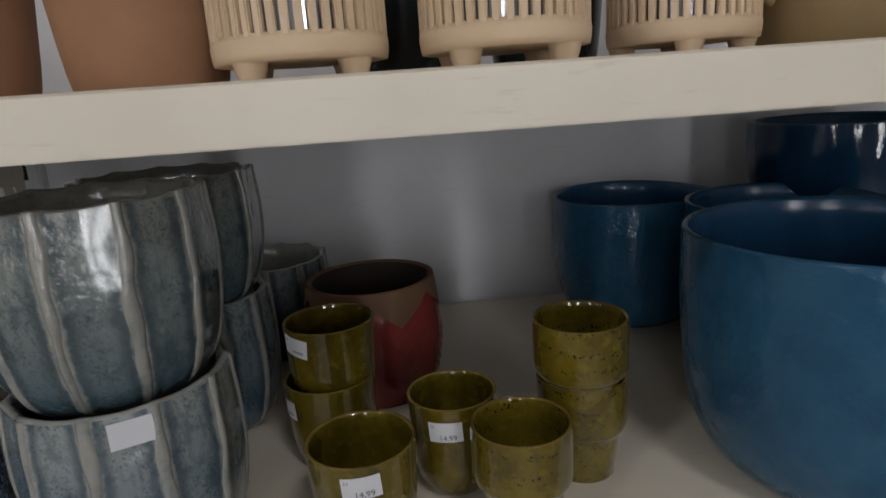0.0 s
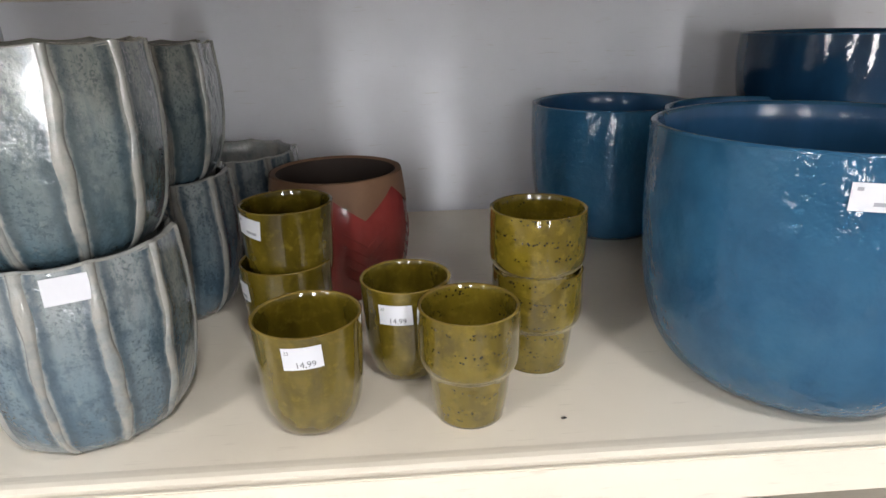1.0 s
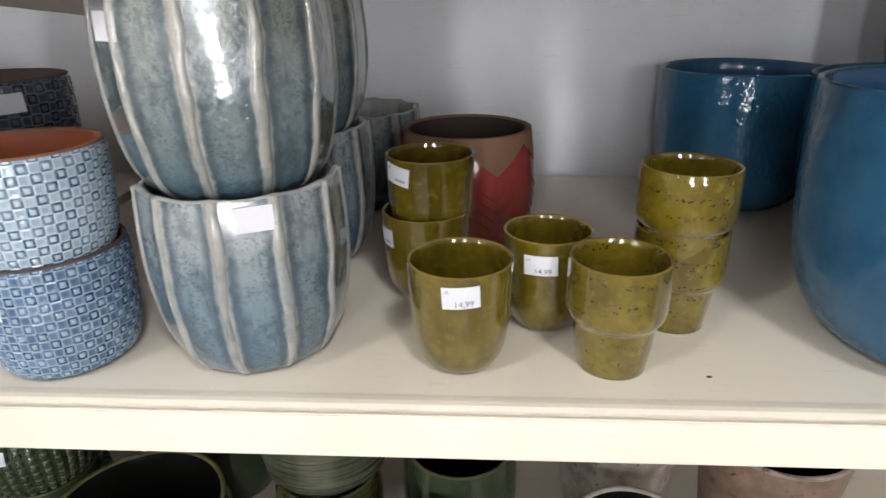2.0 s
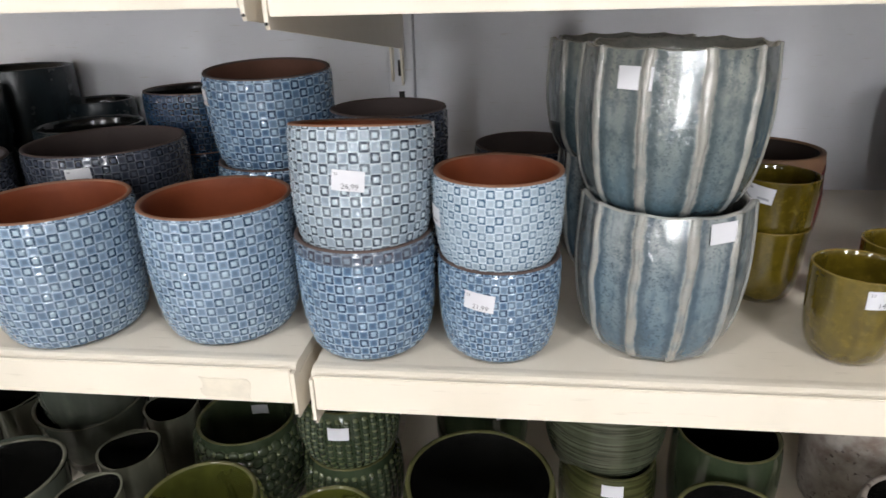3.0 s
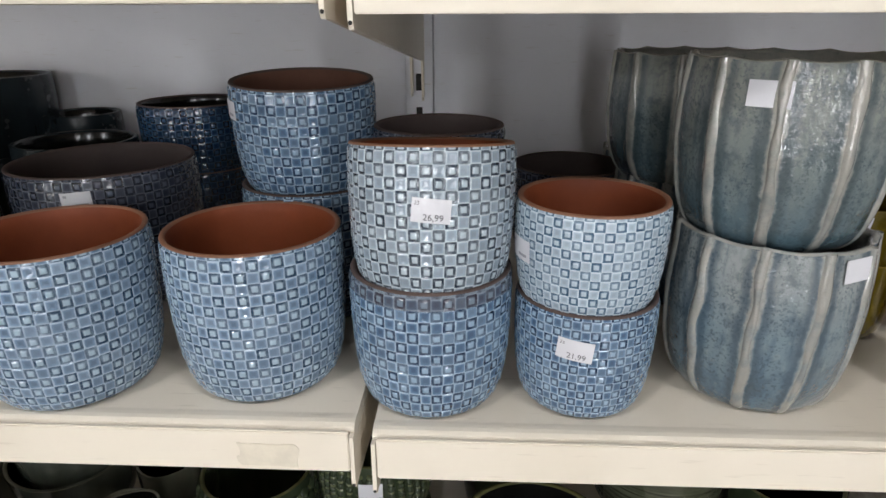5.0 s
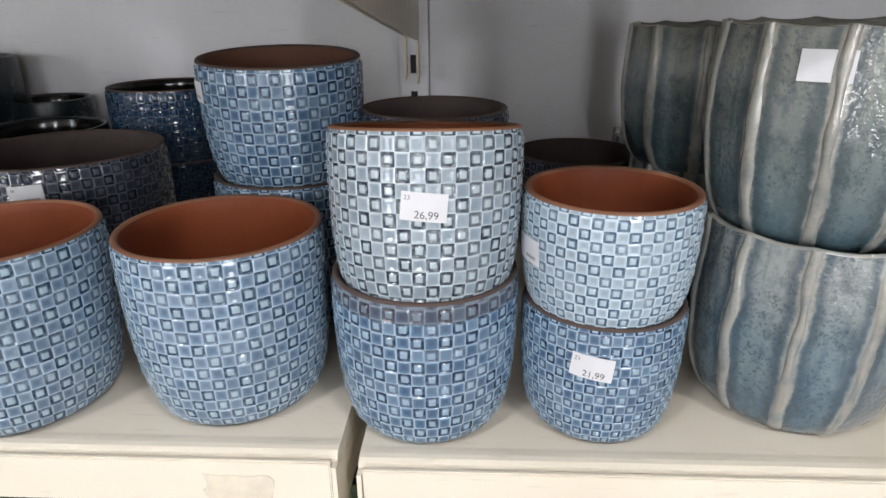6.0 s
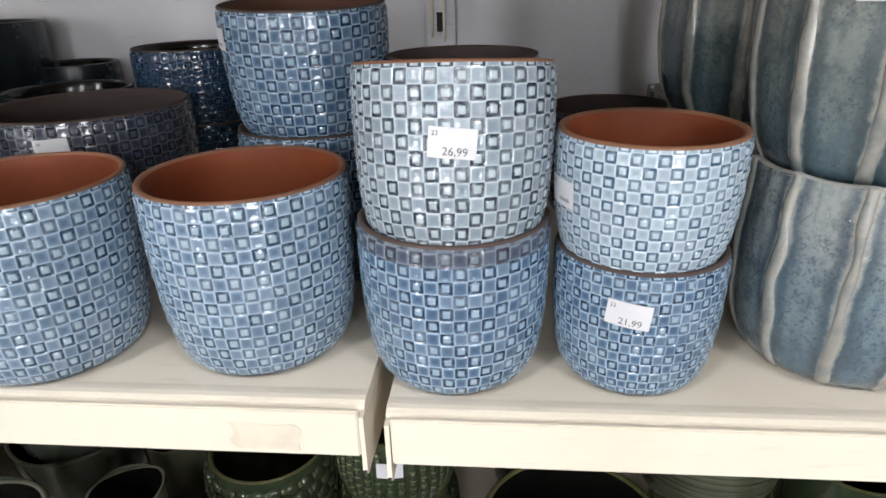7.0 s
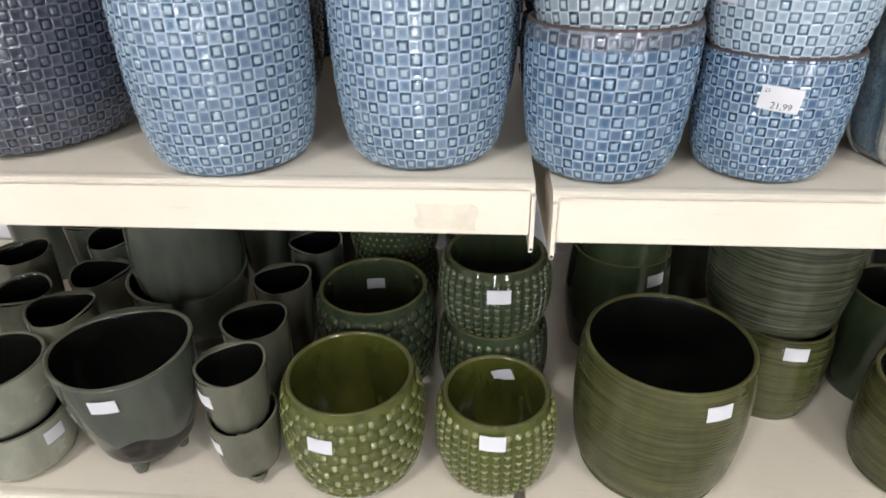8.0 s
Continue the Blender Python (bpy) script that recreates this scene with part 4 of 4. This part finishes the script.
def lattice_pot(x, y, z, r, h, label, turn=0.0, slats=44):
    """An ivory pot on stubby feet whose wall is cut into narrow upright slits round a pale liner."""
    thing = empty("slatted_plant_pot", x, y, z, label, "plant pot", "slatted ivory pots", turn)
    foot = 0.0115
    ang = np.linspace(0, 2 * math.pi, 72, endpoint=False)
    base = curve_through([(0.001, foot), (r * 0.9, foot), (r * 0.985, foot + 0.002), (r, foot + 0.005), (r, foot + 0.014), (r - 0.004, foot + 0.015), (r - 0.006, foot + 0.006), (0.001, foot + 0.005)], 26)
    v, f = sweep(base, ang)
    mesh_object("base_dish", v, f, IVORY, thing)
    for k in range(4):
        a = math.pi / 4 + math.pi / 2 * k
        pr = curve_through([(0.001, 0), (0.0065, 0), (0.0075, 0.002), (0.0090, foot * 0.6), (0.0105, foot + 0.001)], 9)
        v, f = sweep(pr, np.linspace(0, 2 * math.pi, 18, endpoint=False))
        mesh_object("foot", v + np.array([r * 0.78 * math.cos(a), r * 0.78 * math.sin(a), 0]), f, IVORY, thing)
    top = foot + 0.046
    slat = None
    for k in range(slats):
        a = 2 * math.pi * k / slats
        if slat is None:
            wv = r * 2 * math.pi / slats * 0.31
            bm = box_bm(-0.0022, 0.0022, -wv, wv, foot + 0.0125, top + 0.004, 0.0008)
            slat = part("slat", bm, IVORY, thing)
            ob = slat
        else:
            ob = new("slat", slat.data)
            ob.parent = thing
        ob.matrix_basis = pose(0, 0, 0, 0, 0, math.degrees(a)) @ pose(r - 0.0024, 0, 0)
    n = slats
    for ringz, hole in ((top + 0.004, 0),):
        band = curve_through([(r - 0.0045, ringz), (r, ringz), (r + 0.001, ringz + h * 0.25), (r + 0.001, h), (r - 0.004, h), (r - 0.005, ringz + 0.002)], 16)
        v, f = sweep(band, ang)
        mesh_object("upper_band", v, f, IVORY, thing)
    for row in range(2):
        for k in range(slats // 2):
            a = 2 * math.pi * (k + 0.5 * row) / (slats // 2)
            bm = bmesh.new()
            bmesh.ops.create_uvsphere(bm, u_segments=8, v_segments=5, radius=0.0032)
            bmesh.ops.scale(bm, vec=(0.35, 1, 1), verts=bm.verts)
            key = ("hole", round(r, 4))
            if key not in SHARED:
                SHARED[key] = part("pierced_hole", bm, SLOT, thing).data
                ob = thing.children[-1]
            else:
                bm.free()
                ob = new("pierced_hole", SHARED[key])
                ob.parent = thing
            ob.matrix_basis = pose(0, 0, 0, 0, 0, math.degrees(a)) @ pose(r + 0.0006, 0, top + 0.011 + 0.009 * row)
    lin = curve_through([(0.001, foot + 0.006), (r * 0.84, foot + 0.006), (r * 0.86, foot + 0.012), (r * 0.88, h * 0.95), (r * 0.86, h * 0.95), (r * 0.82, foot + 0.012)], 24)
    v, f = sweep(lin, ang)
    mesh_object("liner", v, f, LINER, thing, "pale shiny inner liner")
    return thing


lattice_pot(0.361, 0.100, UP, 0.0540, 0.115, "ivory slatted ceramic pot on stubby feet", 8)
lattice_pot(0.489, 0.100, UP, 0.0540, 0.115, "ivory slatted ceramic pot on stubby feet", 2)
lattice_pot(0.632, 0.160, UP, 0.0540, 0.115, "ivory slatted ceramic pot on stubby feet", 28)
turned_pot("terracotta_pot", 0.250, 0.150, UP, 0.066, 0.150, P_PLAIN, TERRA_POT, TERRA_POT, TERRA, "plain brown terracotta plant pot", "plant pot", "terracotta pots", 0.006)
turned_pot("terracotta_pot", 0.105, 0.165, UP, 0.070, 0.150, P_PLAIN, TERRA_POT, TERRA_POT, TERRA, "plain brown terracotta plant pot", "plant pot", "terracotta pots", 0.006)
turned_pot("terracotta_pot", -0.060, 0.165, UP, 0.070, 0.150, P_PLAIN, TERRA_POT, TERRA_POT, TERRA, "plain brown terracotta plant pot", "plant pot", "terracotta pots", 0.006)
t, prof = turned_pot("tan_jar", 0.800, 0.190, UP, 0.105, 0.160, P_RED, OLIVE_TAN, OLIVE_TAN, OLIVE_TAN, "tan stoneware jar with a small curled handle", "jar", "", 0.006)
hv, hf = [], []
for i in range(13):
    a = math.pi * (i / 12 - 0.1)
    c = Vector((-0.098 - 0.012 * math.sin(a), -0.035, 0.052 + 0.016 * math.cos(a)))
    for q in range(8):
        b = 2 * math.pi * q / 8
        hv.append(c + Vector((math.sin(a) * -0.004 * math.cos(b), 0.004 * math.sin(b), 0.004 * math.cos(a) * math.cos(b))))
for i in range(12):
    for q in range(8):
        w = (q + 1) % 8
        hf.append((i * 8 + q, i * 8 + w, i * 8 + 8 + w, i * 8 + 8 + q))
mesh_object("handle", hv, hf, OLIVE_TAN, t)
for bx in (0.43, 0.555):
    turned_pot("black_plant_pot", bx, 0.270, UP, 0.060, 0.150, P_PLAIN, DARKPOT, DARKPOT, SAGE_IN, "black glossy plant pot behind the slatted pots", "plant pot", "", 0.005)

# ---- lower shelf ----
LOW, LOWL = 0.62, 0.6235
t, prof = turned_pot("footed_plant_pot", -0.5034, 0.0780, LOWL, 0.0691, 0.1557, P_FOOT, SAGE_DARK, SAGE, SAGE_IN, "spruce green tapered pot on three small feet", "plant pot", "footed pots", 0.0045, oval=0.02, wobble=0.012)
add_feet(t, 0.066, 0.152, 3, -95, 0.012, 0.42)
price_label(t, prof, -79.5, 0.132, lift=0.001)


def tube_cup(x, y, z, label, r=0.0375, h=0.082, mat=SAGE, feet=True, wob=0.02, turn=0.0):
    t, prof = turned_pot("footed_cup", x, y, z, r, h, P_TUBE, mat, SAGE, SAGE_IN, label, "cup pot", "footed cups", 0.003, turn, wobble=wob)
    if feet:
        add_feet(t, r, h * 0.7, 3, -60 - turn, 0.009, 0.62)
    return t, prof


t, prof = tube_cup(-0.3830, 0.064, LOWL, "sage green footed cup pot carrying another", 0.0365, 0.085)
price_label(t, prof, -135, 0.060, lift=0.001)
t, prof = tube_cup(-0.3845, 0.064, 0.6850, "sage green footed cup pot stacked on another", 0.0355, 0.086, turn=20)
price_label(t, prof, -128 - 20, 0.063, lift=0.001)
# Shade is put into the glaze: cups past y 0.3 turn darker.
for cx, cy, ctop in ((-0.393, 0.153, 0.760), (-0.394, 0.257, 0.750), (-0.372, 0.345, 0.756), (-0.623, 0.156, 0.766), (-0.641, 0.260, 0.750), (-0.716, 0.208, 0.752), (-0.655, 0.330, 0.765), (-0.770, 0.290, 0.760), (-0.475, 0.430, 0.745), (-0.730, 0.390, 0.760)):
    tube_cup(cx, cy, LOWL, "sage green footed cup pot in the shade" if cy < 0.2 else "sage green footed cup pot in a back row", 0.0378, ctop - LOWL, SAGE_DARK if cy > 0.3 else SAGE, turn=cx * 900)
t, prof = turned_pot("pale_bowl", -0.645, 0.066, LOWL, 0.0550, 0.070, P_BOWL, SAGE_PALE, SAGE, SAGE_IN, "pale sage rough bowl carrying another", "bowl pot", "pale sage bowls", 0.004)
price_label(t, prof, -16, 0.053, w=0.022)
turned_pot("pale_bowl", -0.650, 0.068, 0.6790, 0.0545, 0.078, P_BOWL, SAGE_PALE, SAGE, SAGE_IN, "pale sage rough bowl stacked on another", "bowl pot", "pale sage bowls", 0.004)
turned_pot("pale_bowl", -0.770, 0.110, LOWL, 0.0530, 0.078, P_BOWL, SAGE_PALE, SAGE, SAGE_IN, "pale sage rough bowl", "bowl pot", "pale sage bowls", 0.004)
t, prof = turned_pot("footed_plant_pot", -0.525, 0.270, LOWL, 0.0760, 0.125, P_FOOT, SAGE_DARK, SAGE, SAGE_IN, "spruce green footed pot carrying another", "plant pot", "footed pots", 0.0045, wobble=0.012)
add_feet(t, 0.076, 0.125, 3, -90, 0.013)
t, prof = turned_pot("footed_plant_pot", -0.520, 0.275, 0.7160, 0.0700, 0.125, P_RED, SAGE_DARK, SAGE, SAGE_IN, "spruce green pot stacked in a footed one", "plant pot", "footed pots", 0.0045)

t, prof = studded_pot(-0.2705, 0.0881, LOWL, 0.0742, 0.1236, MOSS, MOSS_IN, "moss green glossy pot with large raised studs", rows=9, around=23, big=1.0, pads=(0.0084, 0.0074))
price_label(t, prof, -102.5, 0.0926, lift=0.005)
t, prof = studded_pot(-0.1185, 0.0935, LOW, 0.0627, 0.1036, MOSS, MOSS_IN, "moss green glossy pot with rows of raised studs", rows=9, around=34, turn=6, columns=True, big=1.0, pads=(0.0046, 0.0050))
price_label(t, prof, -99.1, 0.0898, lift=0.0040)
price_label(t, prof, 74.3, 0.082, w=0.024, inside=True, lift=0.0125, tilt=20)
t, prof = studded_pot(-0.2697, 0.2330, LOWL, 0.0736, 0.1361, MOSS_DARK, MOSS_DARK, "bottle green studded pot in the second row", rows=9, around=24, stud=STUD_DARK, pads=(0.0080, 0.0074))
price_label(t, prof, 99, 0.1, w=0.024, inside=True, lift=0.0140)
studded_pot(-0.265, 0.385, LOWL, 0.0620, 0.112, MOSS_DARK, MOSS_DARK, "bottle green studded pot carrying another", rows=10, around=40, dots=True, stud=STUD_DARK)
studded_pot(-0.265, 0.385, 0.7160, 0.0640, 0.105, MOSS_DARK, MOSS_DARK, "bottle green studded pot stacked at the back", rows=10, around=40, dots=True, stud=STUD_DARK)
studded_pot(-0.1217, 0.2203, LOW, 0.0650, 0.1140, MOSS_DARK, MOSS_DARK, "bottle green studded pot carrying another", rows=9, around=34, columns=True, stud=STUD_DARK, pads=(0.0046, 0.0050))
t, prof = studded_pot(-0.1215, 0.2191, 0.7320, 0.0636, 0.0881, MOSS_DARK, MOSS_DARK, "bottle green studded pot stacked, with a price label", rows=8, around=34, turn=8, columns=True, big=1.0, stud=STUD_DARK, pads=(0.0046, 0.0050))
price_label(t, prof, -94.3, 0.0657, lift=0.0040)

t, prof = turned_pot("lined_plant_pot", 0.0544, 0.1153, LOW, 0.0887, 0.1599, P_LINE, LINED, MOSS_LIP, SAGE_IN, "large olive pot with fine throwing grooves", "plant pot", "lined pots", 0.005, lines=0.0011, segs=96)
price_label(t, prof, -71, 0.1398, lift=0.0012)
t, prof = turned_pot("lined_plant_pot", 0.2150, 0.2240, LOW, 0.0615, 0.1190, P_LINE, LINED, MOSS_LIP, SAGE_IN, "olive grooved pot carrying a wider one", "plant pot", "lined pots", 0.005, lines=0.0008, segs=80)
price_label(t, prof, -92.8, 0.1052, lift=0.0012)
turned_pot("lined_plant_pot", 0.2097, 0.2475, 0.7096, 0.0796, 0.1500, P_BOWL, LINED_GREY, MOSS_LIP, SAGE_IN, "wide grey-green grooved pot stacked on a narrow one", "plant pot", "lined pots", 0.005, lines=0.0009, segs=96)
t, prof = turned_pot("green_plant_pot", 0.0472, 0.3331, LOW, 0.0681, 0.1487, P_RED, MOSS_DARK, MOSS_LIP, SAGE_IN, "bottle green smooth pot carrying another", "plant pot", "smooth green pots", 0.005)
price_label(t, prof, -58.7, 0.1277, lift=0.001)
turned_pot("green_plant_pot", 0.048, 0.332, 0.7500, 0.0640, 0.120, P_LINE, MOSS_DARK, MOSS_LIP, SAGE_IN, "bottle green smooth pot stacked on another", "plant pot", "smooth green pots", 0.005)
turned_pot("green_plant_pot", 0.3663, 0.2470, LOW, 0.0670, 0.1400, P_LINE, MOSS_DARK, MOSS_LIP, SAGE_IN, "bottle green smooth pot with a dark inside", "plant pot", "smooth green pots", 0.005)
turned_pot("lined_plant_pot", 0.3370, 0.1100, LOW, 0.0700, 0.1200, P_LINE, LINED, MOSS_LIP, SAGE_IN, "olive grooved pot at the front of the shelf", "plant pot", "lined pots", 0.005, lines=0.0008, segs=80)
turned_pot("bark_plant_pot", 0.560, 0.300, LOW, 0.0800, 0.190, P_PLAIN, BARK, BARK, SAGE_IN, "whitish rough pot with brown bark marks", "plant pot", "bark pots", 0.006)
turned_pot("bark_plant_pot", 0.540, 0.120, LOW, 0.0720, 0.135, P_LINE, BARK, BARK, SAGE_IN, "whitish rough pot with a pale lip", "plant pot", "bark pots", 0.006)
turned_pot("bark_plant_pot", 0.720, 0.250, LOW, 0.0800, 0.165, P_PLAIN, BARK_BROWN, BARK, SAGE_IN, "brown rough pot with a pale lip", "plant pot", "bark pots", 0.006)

# Unseen pots added to darken the gaps along the back panel.
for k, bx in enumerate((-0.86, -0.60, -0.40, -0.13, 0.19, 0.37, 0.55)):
    turned_pot("green_plant_pot", bx, 0.485, LOWL if bx < X_SEAM else LOW, 0.070, 0.150 + 0.01 * (k % 3), P_LINE, MOSS_DARK if k % 2 else SAGE_DARK, MOSS_LIP, SAGE_IN, "dark green smooth pot added to darken the shaded back row", "plant pot", "smooth green pots", 0.005)

# a crumb on the middle shelf
crumb = bmesh.new()
bmesh.ops.create_icosphere(crumb, subdivisions=1, radius=0.0016)
bmesh.ops.scale(crumb, vec=(1.4, 0.7, 0.45), verts=crumb.verts)
for v in crumb.verts:
    v.co += Vector((0.5485, 0.0487, 0.9872)) + Vector((0, 0, 0.0002 * math.sin(v.co.x * 4000)))
tagged(part("crumb", crumb, SLOT), "tiny dark crumb of soil on the shelf", "dirt")
